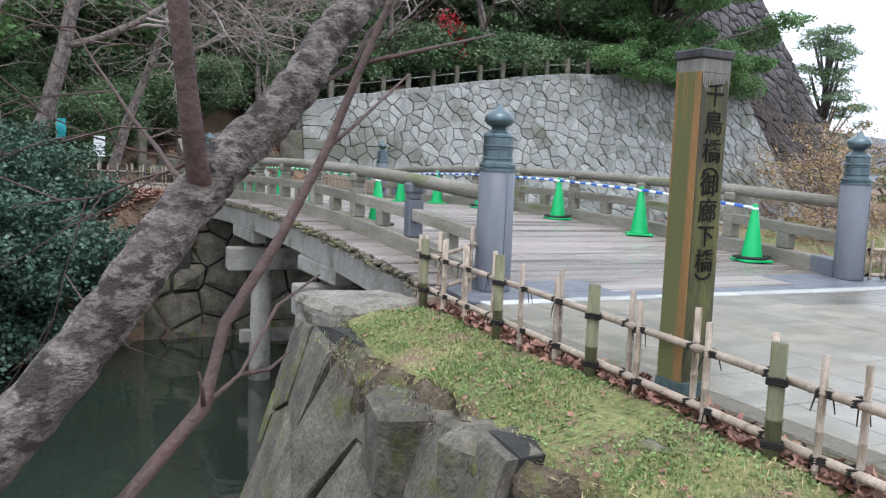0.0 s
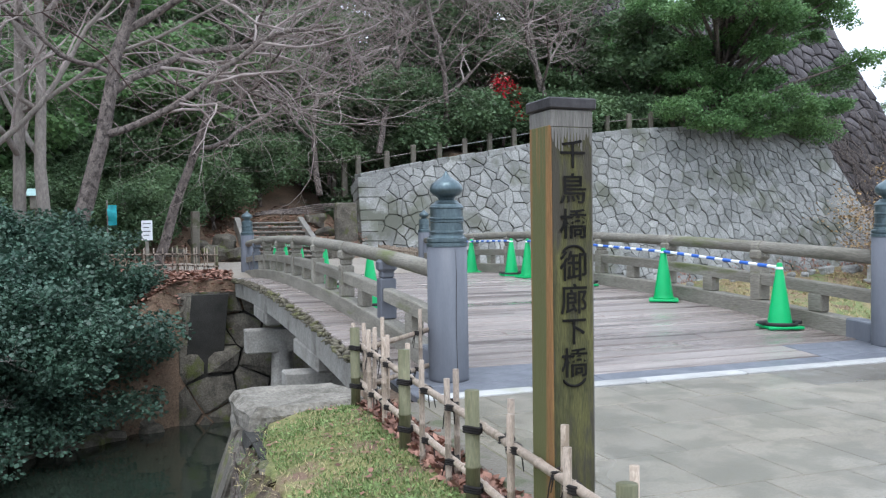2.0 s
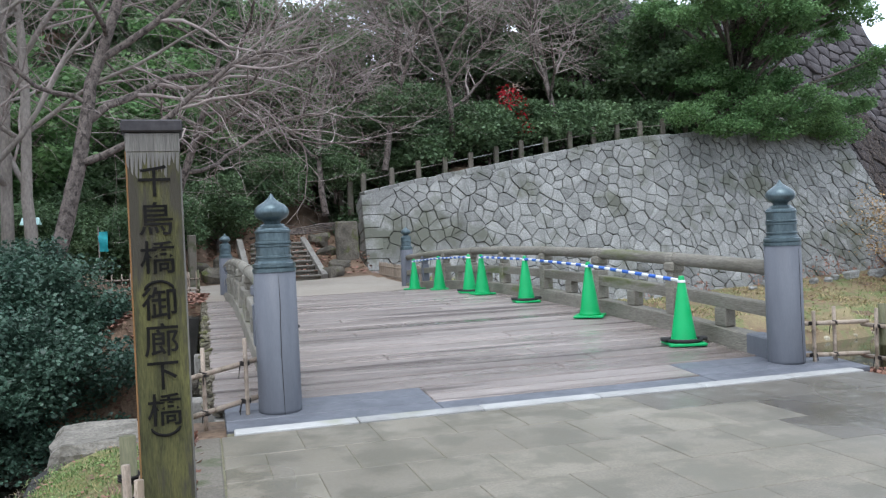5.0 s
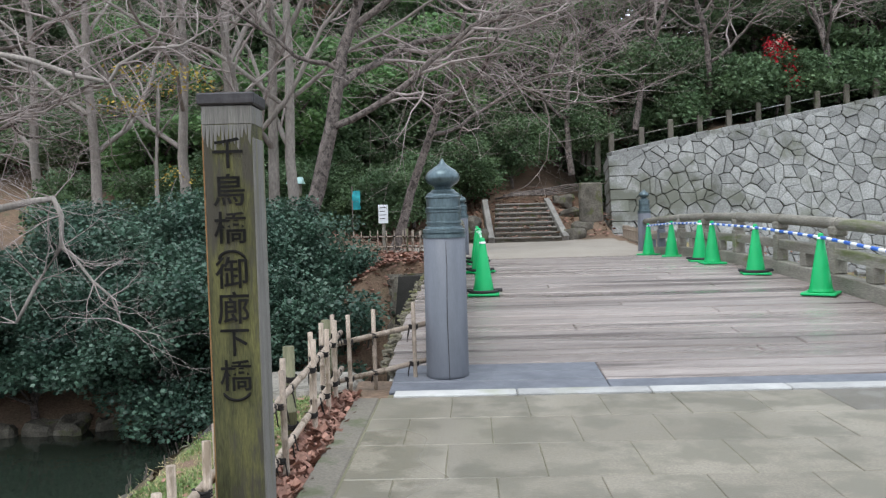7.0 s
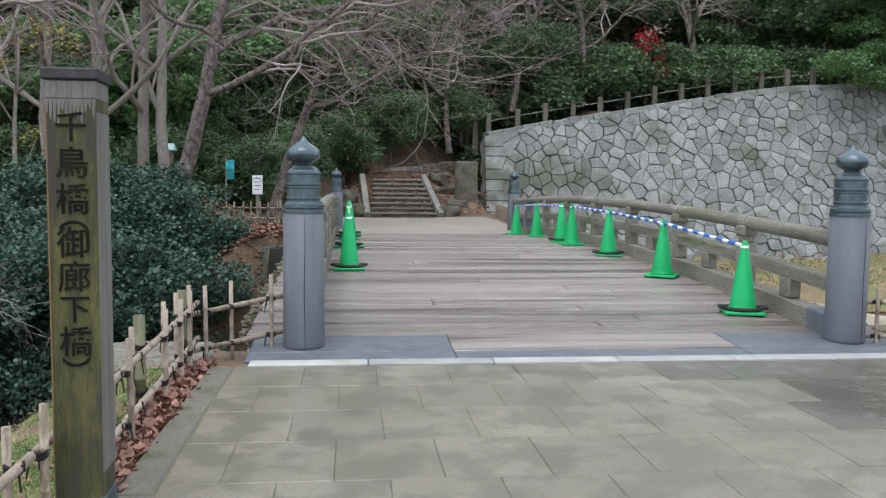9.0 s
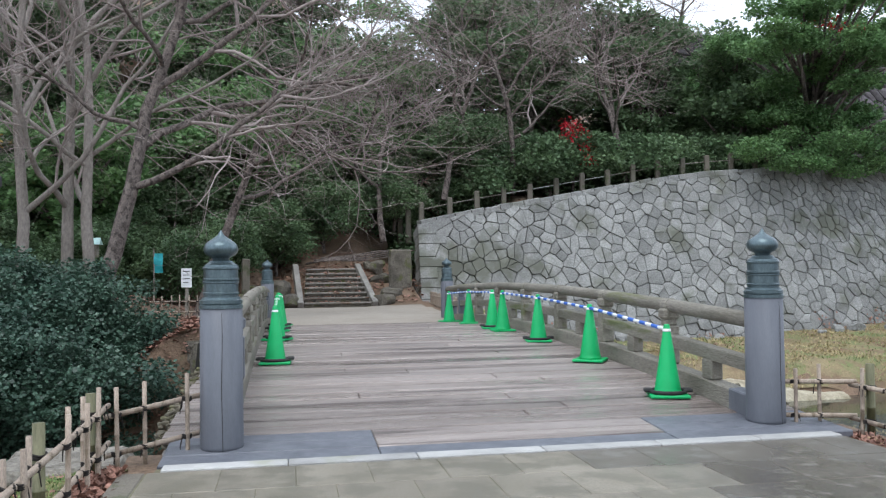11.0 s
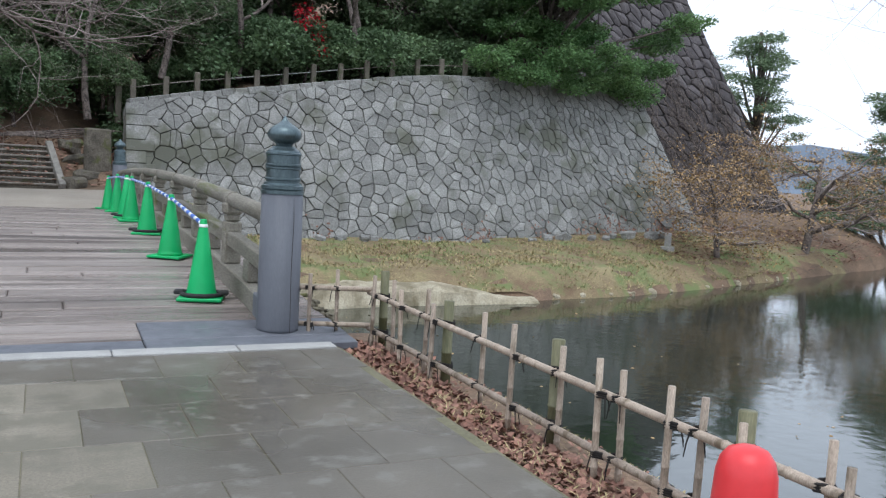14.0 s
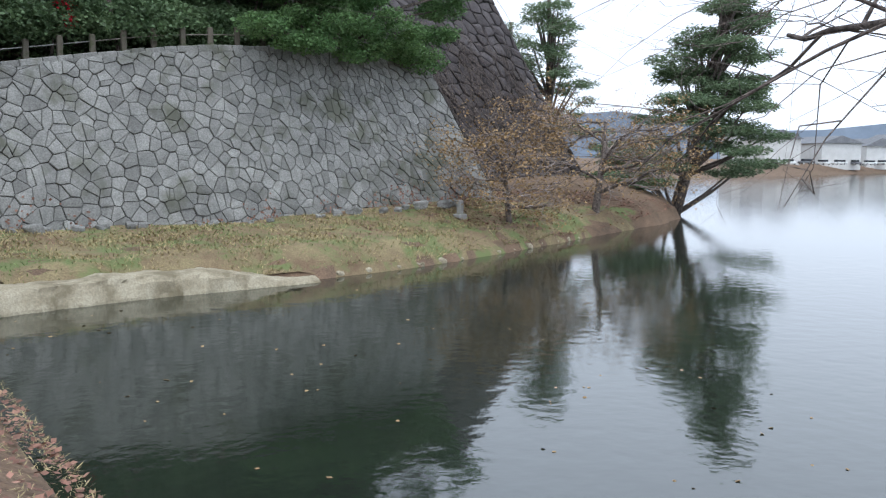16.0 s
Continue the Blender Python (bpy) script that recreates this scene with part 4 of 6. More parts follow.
def fence(label, line, rail_z, stakes, thick, group, ext=0.08, out=-0.062, slope=0.0):
    root = empty("bamboo_fence", pose(line[0][0], line[0][1], 0), label=label, category="fence", group=group)
    inv = root.matrix_world.inverted()

    def at(d):
        for a, b in zip(line, line[1:]):
            L = math.dist(a, b)
            if d <= L or b is line[-1]:
                t = d / L
                return Vector((a[0] + (b[0] - a[0]) * t, a[1] + (b[1] - a[1]) * t, 0)), Vector((b[0] - a[0], b[1] - a[1], 0)).normalized()
            d -= L

    def put(name, s, mat, lab=""):
        s.v = [inv @ Vector(p) for p in s.v]
        return part(name, s, mat, root, lab, smooth=True)

    for z in rail_z:
        run = 0.0
        for a, b in zip(line, line[1:]):
            pa, pb = Vector((*a, z + slope * run)), Vector((*b, z + slope * (run + math.dist(a, b))))
            run += math.dist(a, b)
            d = (pb - pa).normalized() * ext
            s = Shape()
            bamboo_stick(s, pa - d, pb + d, 0.021, 0.3)
            put("rail", s, M_BAMBOO)
    for i, (d, h) in enumerate(stakes):
        p, t = at(d)
        side = Vector((-t.y, t.x, 0)) * (0.038 if i % 2 else -0.038)
        q = p + side
        g = height(q.x, q.y) - 0.1
        s = Shape()
        bamboo_stick(s, (q.x + rnd(-0.01, 0.01), q.y, g), (q.x, q.y + rnd(-0.015, 0.015), h + rnd(-0.015, 0.015)), 0.017)
        stake = put("stake", s, M_BAMBOO)
        for z in rail_z:
            c = Shape()
            knot(c, (p.x + side.x * 0.4, p.y + side.y * 0.4, z + slope * d), 0.034)
            put("lashing", c, M_CORD).parent = stake
    for d, h in thick:
        p, t = at(d)
        side = Vector((-t.y, t.x, 0)) * out
        q = p + side
        s = Shape()
        bamboo_stick(s, (q.x, q.y, height(q.x, q.y) - 0.12), (q.x, q.y, h), 0.036, 0.3, 10)
        stout = put("post", s, M_GBAMBOO, "thick olive-green bamboo post")
        for z in rail_z:
            c = Shape()
            knot(c, (q.x, q.y, z + slope * d), 0.044, False)
            put("lashing", c, M_CORD).parent = stout
    return root


# along the grassy bank; distances run from the corner by the bridge towards the road
fence("lashed bamboo lattice fence along the grassy bank", [(3.1, 6.75), (3.1, 1.7)], (0.41, 0.125),
      [(0.1, 0.58), (0.45, 0.58), (0.59, 0.56), (0.8, 0.56), (0.99, 0.56), (1.3, 0.55), (1.83, 0.535), (2.18, 0.527), (2.26, 0.51), (2.92, 0.51), (3.07, 0.5), (3.45, 0.505), (3.61, 0.485), (3.96, 0.49), (4.28, 0.48), (4.43, 0.455), (4.85, 0.46)],
      [(0.25, 0.55), (1.55, 0.562), (2.69, 0.522), (4.07, 0.47)], "bamboo fences", 0.06, -0.062, -0.026)
fence("short lashed bamboo fence joining the newel post", [(3.1, 6.78), (3.78, 6.96)], (0.33, 0.035), [(0.06, 0.545), (0.27, 0.58), (0.58, 0.615)], [], "bamboo fences", 0.03, -0.062, 0.17)
fence("lashed bamboo lattice fence above the open moat", [(9.38, 6.7), (9.38, 1.5)], (0.35, 0.055),
      [(0.15, 0.52), (0.4, 0.51), (0.72, 0.5), (1.03, 0.527), (1.29, 0.466), (1.88, 0.534), (2.38, 0.527), (2.77, 0.482), (3.21, 0.533), (3.3, 0.49), (3.71, 0.536), (3.83, 0.491), (4.14, 0.477), (4.47, 0.521), (4.6, 0.468), (4.95, 0.5), (5.1, 0.48)],
      [(0.13, 0.55), (1.33, 0.5), (2.69, 0.51), (4.05, 0.5)], "bamboo fences", 0.06, 0.062)
fence("short lashed bamboo fence joining the newel post", [(8.83, 6.9), (9.38, 6.72)], (0.38, 0.08), [(0.08, 0.5), (0.3, 0.52)], [], "bamboo fences", 0.03)

# red-topped guard post by the right-hand fence
bollard = tagged(part("bollard", Shape().lathe([(0.05, -0.02), (0.05, 0.7)], (7.98, 1.25, 0.012), 20), M_REDPL, None, smooth=True), "slim red plastic post with a rounded head", "bollard")
part("head", Shape().lathe([(0.05, 0.66), (0.059, 0.67), (0.058, 0.74), (0.054, 0.84), (0.051, 0.885), (0.045, 0.908), (0.034, 0.923), (0.018, 0.93), (0.001, 0.932)], (7.98, 1.25, 0.012), 28), M_REDPL, bollard, "glossy red rounded head", smooth=True)

# ---- steps up the hill ----
stairs = empty("stone_steps", pose(0, 0, 0), label="worn stone steps climbing the leaf-strewn hillside", category="stairs")
for i in range(8):
    y = 31.0 + 0.36 * i
    x0, x1 = 5.02 + 0.02 * i, 7.5 - 0.05 * i
    s = Shape()
    top = 0.12 + 0.178 * (i + 1)
    # light on the steps is put into the colours: dark risers, pale treads
    s.box(x0, x1, y, y + 0.75, -0.2 + 0.178 * i, top - 0.065, 0.02)
    step = part("step", s, M_ROCK, stairs)
    part("tread", Shape().box(x0 - 0.01, x1 + 0.01, y - 0.06 + rnd(-0.01, 0.01), y + 0.34, top - 0.062, top + rnd(-0.01, 0.006), 0.02), M_STEP, step, "worn tread stone, coloured paler for the light on its top")
for x0, x1 in ((4.78, 5.02), (7.46, 7.7)):
    s = Shape()
    s.box(-0.11, 0.11, -0.1, 3.2, -0.3, 0.18, 0.02, pose((x0 + x1) / 2, 30.95, 0.2, 25.5, 0, 3 if x0 < 6 else 8))
    part("cheek", s, M_UNDER, stairs)
far_path = strip("path", [(20.4 + 0.6 * i, 2.6 - 0.08 * i, 9.25) for i in range(18)], M_PATH, "pale grey gravel path beyond the bridge", "path", 0.02)


# ---- trees and shrubs ----
def grow(rg, shapes, p, d, length, r, lvl, kids, flat, wob, tips, first_at=0.3, lift=0.0):
    n = (7, 10, 7, 4, 3)[lvl]
    pts, rad = [p.copy()], [r]
    dirs = [d.copy()]
    for i in range(n):
        d = d + Vector((rg.uniform(-wob, wob), rg.uniform(-wob, wob), rg.uniform(-wob, wob) + lift)) * (0.55 if lvl == 0 else 1.0)
        d.normalize()
        p = p + d * (length / n)
        pts.append(p.copy())
        dirs.append(d.copy())
        rad.append(r * (1 - (0.62 if lvl < 2 else 0.8) * (i + 1) / n))
    shapes[0 if lvl < 2 else 1].tube(pts, rad, (10, 7, 5, 3, 3)[lvl], False)
    if lvl >= len(kids):
        tips.append((pts[-1], d))
        return
    for k in range(kids[lvl]):
        t = first_at + (1 - first_at) * (k + rg.random()) / kids[lvl]
        i = min(int(t * n), n - 1)
        q = pts[i].lerp(pts[i + 1], t * n - i)
        base = dirs[i]
        axis = base.cross(Vector((rg.uniform(-1, 1), rg.uniform(-1, 1), rg.uniform(-1, 1)))).normalized()
        c = Matrix.Rotation(radians(rg.uniform(32, 66)), 3, axis) @ base
        c.z = c.z * flat + 0.06
        c.normalize()
        rr = max(rad[i] * rg.uniform(0.46, 0.72), 0.006 if r > 0.012 else 0.0025)
        grow(rg, shapes, q, c, length * rg.uniform(0.5, 0.78), rr, lvl + 1, kids, flat, wob * 1.1, tips, 0.15, lift * 0.7)


def bare_tree(label, at, lean, tall, r, kids, seed, bark, twig, flat=0.8, wob=0.25, name="bare_tree", first=0.3, lift=0.02):
    rg = random.Random(seed)
    shapes, tips = (Shape(), Shape()), []
    grow(rg, shapes, Vector((0, 0, -0.3)), Vector(lean).normalized(), tall, r, 0, kids, flat, wob, tips, first, lift)
    root = empty(name, pose(*at), label=label, category="tree", group="bare winter trees")
    part("trunk", shapes[0], bark, root, smooth=True, fix=False)
    tagged(part("twigwork", shapes[1], twig, root, "fine bare twigs", smooth=True, fix=False), kind="stuff")
    return root, tips


def clump(s, rg, c, rx, rz, n, size, narrow=0.42, updown=0.5):
    """Leaves through a flattened cushion, denser towards its skin."""
    for _ in range(n):
        v = Vector((rg.gauss(0, 1), rg.gauss(0, 1), rg.gauss(0, 1))).normalized() * (rg.random() ** 0.45)
        p = Vector((c[0] + v.x * rx, c[1] + v.y * rx, c[2] + v.z * rz))
        d = Vector((rg.uniform(-1, 1) + v.x, rg.uniform(-1, 1) + v.y, rg.uniform(-1, 1) * updown - 0.1)).normalized()
        up = Vector((rg.uniform(-1, 1), rg.uniform(-1, 1), 0.7))
        s.leaf(p, size * rg.uniform(0.6, 1.3), d, up, narrow)


def leafy_tree(name, label, at, trunk_to, r, cushions, per, size, seed, leaf, bark, group="", updown=0.5, narrow=0.42):
    """cushions: (centre, radius, half height) of the boughs of the crown, local to the foot."""
    rg = random.Random(seed)
    root = empty(name, pose(*at), label=label, category="tree" if "tree" in name or "pine" in name else "shrub", group=group)
    wood, crown = Shape(), Shape()
    top = Vector(trunk_to)
    trunk = [Vector((0, 0, -0.4)).lerp(top, i / 6) + Vector((rg.uniform(-1, 1), rg.uniform(-1, 1), 0)) * r * 0.5 * (0 < i < 6) for i in range(7)]
    wood.tube(trunk, [r * (1 - 0.11 * i) for i in range(7)], 9)
    for c, rx, rz in cushions:
        c = Vector(c)
        t = min(max(c.z / max(top.z, 0.1), 0.15), 0.95) * 6
        i = min(int(t * 0.75), 5)
        a = trunk[i]
        midp = a.lerp(c, 0.5) + Vector((0, 0, -0.1 * rx))
        wood.tube([a, midp, c], [r * 0.42, r * 0.25, r * 0.08], 5)
        clump(crown, rg, c, rx, rz, int(per * rx * rx), size, narrow, updown)
        for _ in range(5):
            a2 = rg.uniform(0, 6.28)
            c2 = c + Vector((math.cos(a2) * rx * 0.9, math.sin(a2) * rx * 0.9, rg.uniform(-0.6, 0.6) * rz))
            clump(crown, rg, c2, rx * 0.42, rz * 0.55, int(per * rx * rx * 0.16), size, narrow, updown)
    part("trunk", wood, bark, root, smooth=True, fix=False)
    part("crown", crown, leaf, root, fix=False)
    return root


def cushions_in(rg, centre, rx, ry, rz, n, r0, r1, flat=0.5):
    out = []
    for _ in range(n):
        v = Vector((rg.gauss(0, 1), rg.gauss(0, 1), rg.gauss(0, 1))).normalized() * (rg.random() ** 0.4)
        r = rg.uniform(r0, r1)
        out.append(((centre[0] + v.x * rx, centre[1] + v.y * ry, centre[2] + v.z * rz), r, r * flat))
    return out


R = random.Random(31)

# the leaning tree at the water's edge beside the start
near_tree = empty("leaning_tree", pose(0, 0, 0), label="leaning bare cherry tree with rough grey-brown bark at the water's edge", category="tree")
s = Shape()
spine = [(-0.72, 1.08, -0.4), (-0.55, 1.16, 0.0), (-0.2, 1.34, 0.42), (0.12, 1.49, 0.74), (0.42, 1.63, 1.11), (0.6, 1.72, 1.3), (0.76, 1.8, 1.5), (1.1, 1.98, 1.82), (1.5, 2.2, 2.2), (2.2, 2.7, 3.0)]
fine = []
for i in range(len(spine) - 1):
    for k in range(16):
        fine.append(Vector(spine[i]).lerp(Vector(spine[i + 1]), k / 16) + Vector((0.006 * math.sin(i * 4 + k / 3), 0.005 * math.cos(i * 5 + k * 2 / 3), 0)))
s.tube(fine, [0.056 * (1 - 0.42 * i / len(fine)) + 0.003 * math.sin(i * 2.1) for i in range(len(fine))], 40)
for i in range(0, len(s.v)):
    p = Vector(s.v[i])
    s.v[i] = p + Vector((1, 0.6, 0.8)) * (0.009 * noise.noise(p * 12.0) + 0.006 * noise.noise(p * 34.0) + 0.004 * noise.noise(p * 80.0))
part("trunk", s, M_CHERRY, near_tree, smooth=True, fix=True)
s = Shape()
s.tube([(0.43, 1.64, 1.1), (0.41, 1.59, 1.16), (0.385, 1.55, 1.3), (0.36, 1.53, 1.49), (0.35, 1.5, 1.75), (0.38, 1.45, 2.1)], [0.03, 0.021, 0.018, 0.017, 0.014, 0.01], 9)
part("limb", s, M_REDTWIG, near_tree, "dark upright limb", smooth=True)
rg = random.Random(5)
twigs = Shape()
tw = (Shape(), twigs)
for q, d, L in (((0.6, 1.72, 1.3), (0.9, 0.5, 0.25), 0.8), ((0.42, 1.63, 1.11), (-0.4, 0.7, 0.6), 0.7), ((0.5, 1.66, 1.2), (0.1, 1.0, 0.1), 0.8), ((0.1, 1.5, 0.74), (-0.5, 0.8, 0.35), 0.8)):
    grow(rg, tw, Vector(q), Vector(d).normalized(), L, 0.0065, 2, (0, 0, 4, 3), 0.7, 0.3, [], 0.25)
tagged(part("twigwork", twigs, M_REDTWIG, near_tree, "thin bare side branches", smooth=True, fix=False), kind="stuff")

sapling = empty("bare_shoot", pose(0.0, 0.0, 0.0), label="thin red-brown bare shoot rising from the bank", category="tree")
# shoot's points are pulled toward the camera's start position to fit its view
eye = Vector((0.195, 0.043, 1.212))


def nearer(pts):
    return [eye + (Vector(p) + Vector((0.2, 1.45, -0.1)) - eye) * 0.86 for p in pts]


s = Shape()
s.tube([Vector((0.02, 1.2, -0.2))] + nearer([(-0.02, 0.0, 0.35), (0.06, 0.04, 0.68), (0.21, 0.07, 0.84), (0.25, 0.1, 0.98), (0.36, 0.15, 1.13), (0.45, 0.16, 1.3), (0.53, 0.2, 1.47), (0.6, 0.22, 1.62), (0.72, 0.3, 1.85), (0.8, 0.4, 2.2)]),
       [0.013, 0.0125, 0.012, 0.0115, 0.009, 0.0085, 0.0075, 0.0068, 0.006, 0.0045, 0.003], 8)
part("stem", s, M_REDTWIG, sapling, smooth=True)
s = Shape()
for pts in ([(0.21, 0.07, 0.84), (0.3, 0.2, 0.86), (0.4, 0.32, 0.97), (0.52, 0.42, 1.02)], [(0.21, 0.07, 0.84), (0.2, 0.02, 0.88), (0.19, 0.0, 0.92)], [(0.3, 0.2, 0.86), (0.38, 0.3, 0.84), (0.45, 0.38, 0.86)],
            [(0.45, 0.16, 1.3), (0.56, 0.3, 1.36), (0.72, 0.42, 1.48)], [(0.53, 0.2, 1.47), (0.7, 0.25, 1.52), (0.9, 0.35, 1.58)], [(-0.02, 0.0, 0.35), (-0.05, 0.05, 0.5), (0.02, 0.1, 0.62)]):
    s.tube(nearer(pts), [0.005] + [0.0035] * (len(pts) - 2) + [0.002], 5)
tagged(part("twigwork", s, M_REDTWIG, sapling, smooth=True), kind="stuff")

# bare trees on the far bank
def boughs_tree(label, at, trunk, r, boughs, seed):
    """A broad old tree: a crooked trunk and long level boughs (height share, direction, length, radius)."""
    rg = random.Random(seed)
    shapes = (Shape(), Shape())
    n = len(trunk) - 1
    pts = []
    for i in range(n * 4 + 1):
        k = min(i // 4, n - 1)
        pts.append(Vector(trunk[k]).lerp(Vector(trunk[k + 1]), i / 4 - k) + Vector((rg.uniform(-0.03, 0.03), rg.uniform(-0.03, 0.03), 0)))
    shapes[0].tube(pts, [r * (1.15 - 0.75 * i / (4 * n)) for i in range(4 * n + 1)], 12)
    for t, d, length, br in boughs:
        grow(rg, shapes, pts[int(t * 4 * n)], Vector(d).normalized(), length, br, 1, (0, 9, 6, 4), 0.6, 0.36, [], 0.2, 0.02)
    root = empty("bare_tree", pose(*at), label=label, category="tree", group="bare winter trees")
    part("trunk", shapes[0], M_BARK, root, smooth=True, fix=False)
    tagged(part("twigwork", shapes[1], M_TWIG, root, "pale crooked bare twigs", smooth=True, fix=False), kind="stuff")
    return root


t1 = boughs_tree("old brown bare cherry tree spreading level boughs over the bridge", (-0.2, 22.6, -0.6), [(0, 0, -0.4), (0.15, 0, 2.0), (0.75, -0.1, 4.2), (1.1, 0.1, 6.2), (1.9, 0.2, 8.6), (2.3, 0, 10.5)], 0.21,
                 [(0.42, (1.0, -0.25, 0.3), 6.6, 0.1), (0.5, (0.9, 0.25, 0.42), 7.4, 0.11), (0.58, (-0.8, -0.5, 0.35), 4.2, 0.07), (0.66, (1.0, -0.1, 0.32), 7.6, 0.1), (0.72, (0.2, -0.9, 0.5), 4.4, 0.07),
                  (0.8, (0.95, 0.3, 0.5), 6.5, 0.08), (0.88, (-0.6, 0.3, 0.7), 4.6, 0.06), (0.97, (0.8, -0.1, 0.8), 5.2, 0.06)], 3)
t2, _ = bare_tree("pale grey bare tree with several slender stems", (-0.9, 25.2, 0.2), (-0.04, 0, 1), 11, 0.19, (7, 5, 5, 2), 8, M_PALEBARK, M_TWIG, 1.1, 0.2)
for seed_m in ((-1.7, 25.8, 0.2, 130), (-2.9, 24.5, 0.0, 220), (-4.6, 27.0, 0.4, 60), (-7.5, 26.0, 0.3, 300), (-11, 30.0, 0.8, 30)):
    copy_thing(t2, pose(*seed_m[:3], 0, 0, seed_m[3]))
t3, _ = bare_tree("bare tree with long level boughs over the path", (1.6, 27.0, 0.1), (0.42, -0.1, 1), 8.2, 0.17, (7, 6, 6, 3), 17, M_BARK, M_TWIG, 0.35, 0.28, first=0.5)
for m in ((-6.5, 17.2, -1.6, 150), (-9.5, 21, -0.6, 80), (-13, 25, 0, 10)):
    copy_thing(t3, pose(*m[:3], 0, 0, m[3]))
t4, _ = bare_tree("bare brown-twigged tree on the wooded slope", (12.5, 41, 7.5), (0.1, -0.3, 1), 7.0, 0.15, (7, 6, 6, 3), 23, M_BARK, M_TWIG, 0.5, 0.28)
for m in ((17, 42.5, 8.5, 90), (21, 40.5, 8.5, 170), (8, 39, 4.5, 240), (24.5, 43, 10, 20), (11.4, 37.4, 4.9, 60), (14.6, 37.6, 5.2, 310), (20.2, 37.6, 5.8, 200), (8.6, 37.0, 3.0, 150)):
    copy_thing(t4, pose(*m[:3], 0, 0, m[3]))

# an old tree on the bank whose bleached limbs hang over the moat
limb_tree = empty("bare_tree", pose(-6.5, 16.2, -2.3), label="bare tree with bleached crooked limbs drooping over the moat", category="tree", group="bare winter trees")
rg = random.Random(19)
wood, fine_wood = Shape(), Shape()
wood.tube([(0, 0, -0.5), (0.2, -0.2, 1.6), (0.5, -0.6, 3.4), (0.7, -0.8, 5.4), (1.3, -1.1, 7.6)], [0.26, 0.22, 0.19, 0.15, 0.09], 10)
for pts, r in (([(0.5, -0.6, 3.3), (1.5, -1.1, 3.95), (2.33, -1.2, 3.9), (2.85, -1.2, 4.0), (3.28, -1.2, 4.05), (3.41, -1.2, 3.75), (3.39, -1.2, 3.2), (2.93, -1.2, 2.57), (2.5, -1.2, 1.85)], 0.085),
               ([(3.39, -1.2, 3.2), (3.59, -1.2, 3.0), (3.96, -1.25, 2.55), (4.28, -1.3, 2.3), (4.45, -1.3, 1.8)], 0.036),
               ([(0.8, -0.9, 5.8), (2.25, -1.2, 6.65), (2.95, -1.2, 6.5), (3.75, -1.2, 6.2), (4.38, -1.2, 6.05), (4.57, -1.2, 6.35), (5.05, -1.2, 6.6), (5.7, -1.2, 6.65), (5.95, -1.2, 6.8)], 0.06)):
    wood.tube(pts, [r * (1 - 0.75 * i / len(pts)) for i in range(len(pts))], 8)
    for p in pts[2:]:
        for _ in range(3):
            grow(rg, (wood, fine_wood), Vector(p), Vector((rg.uniform(-0.6, 1), rg.uniform(-0.6, 0.6), rg.uniform(-0.7, 0.8))).normalized(), rg.uniform(0.7, 1.5), 0.014, 2, (0, 0, 4, 3), 0.8, 0.3, [], 0.2)
part("trunk", wood, M_PALEBARK, limb_tree, "bleached grey trunk and limbs", smooth=True, fix=False)
tagged(part("twigwork", fine_wood, M_TWIG, limb_tree, "fine bare twigs", smooth=True, fix=False), kind="stuff")

# the broad evergreen hanging over the wall
# the second, forward set of boughs is added to shade the wall below
cush = cushions_in(R, (1.2, -1.8, 5.4), 7.2, 3.0, 4.6, 46, 0.7, 1.3, 0.5) + cushions_in(R, (0.6, -5.4, 6.6), 5.8, 1.5, 3.2, 30, 0.6, 1.1, 0.5)
cush += [((-4.5, -3.4, 1.2), 1.2, 0.6), ((-2.5, -3.9, 0.6), 1.3, 0.6), ((0.2, -3.8, 0.4), 1.3, 0.6), ((2.6, -3.6, 0.7), 1.3, 0.6), ((4.2, -3.4, 0.2), 1.2, 0.6), ((-1.0, -4.4, 1.4), 1.4, 0.6), ((5.0, -2.6, 1.6), 1.3, 0.6), ((1.4, -4.6, 1.6), 1.3, 0.6)]
leafy_tree("evergreen_tree", "broad green evergreen tree hanging over the stone wall", (30, 38.6, 5.6), (0.4, -0.8, 6.5), 0.38, cush, 760, 0.14, 41, M_LEAF, M_BARK, updown=0.6)

# dark evergreen wood behind the wall and up the hill
rg = random.Random(77)
fa = leafy_tree("forest_tree", "dark evergreen tree of the hillside wood", (14, 45, 10), (0.3, 0.1, 7.5), 0.26, cushions_in(rg, (0, 0, 5.4), 2.6, 2.6, 4.2, 26, 0.8, 1.5, 0.6), 240, 0.24, 43, M_LEAFD, M_BARK, "hillside wood", 0.6)
fb = leafy_tree("forest_tree", "dark evergreen tree of the hillside wood", (20, 47, 12), (-0.3, 0.2, 9), 0.3, cushions_in(rg, (0, 0, 6.2), 2.2, 2.2, 5.0, 26, 0.8, 1.4, 0.65), 240, 0.24, 44, M_LEAFD, M_BARK, "hillside wood", 0.6)
fc = leafy_tree("forest_tree", "mid-green evergreen tree of the hillside wood", (9, 46, 8), (0.2, 0.2, 6), 0.22, cushions_in(rg, (0, 0, 4.4), 2.4, 2.4, 3.4, 22, 0.8, 1.4, 0.55), 240, 0.22, 45, M_LEAF, M_BARK, "hillside wood", 0.5)
spots = []
for row, (yy, step) in enumerate(((42, 4.4), (47, 6.0))):
    x = -26 + row * 1.3
    while x < 33 - row * 0.2:
        spots.append((x + rg.uniform(-1, 1), yy + rg.uniform(-1.4, 1.4)))
        x += step
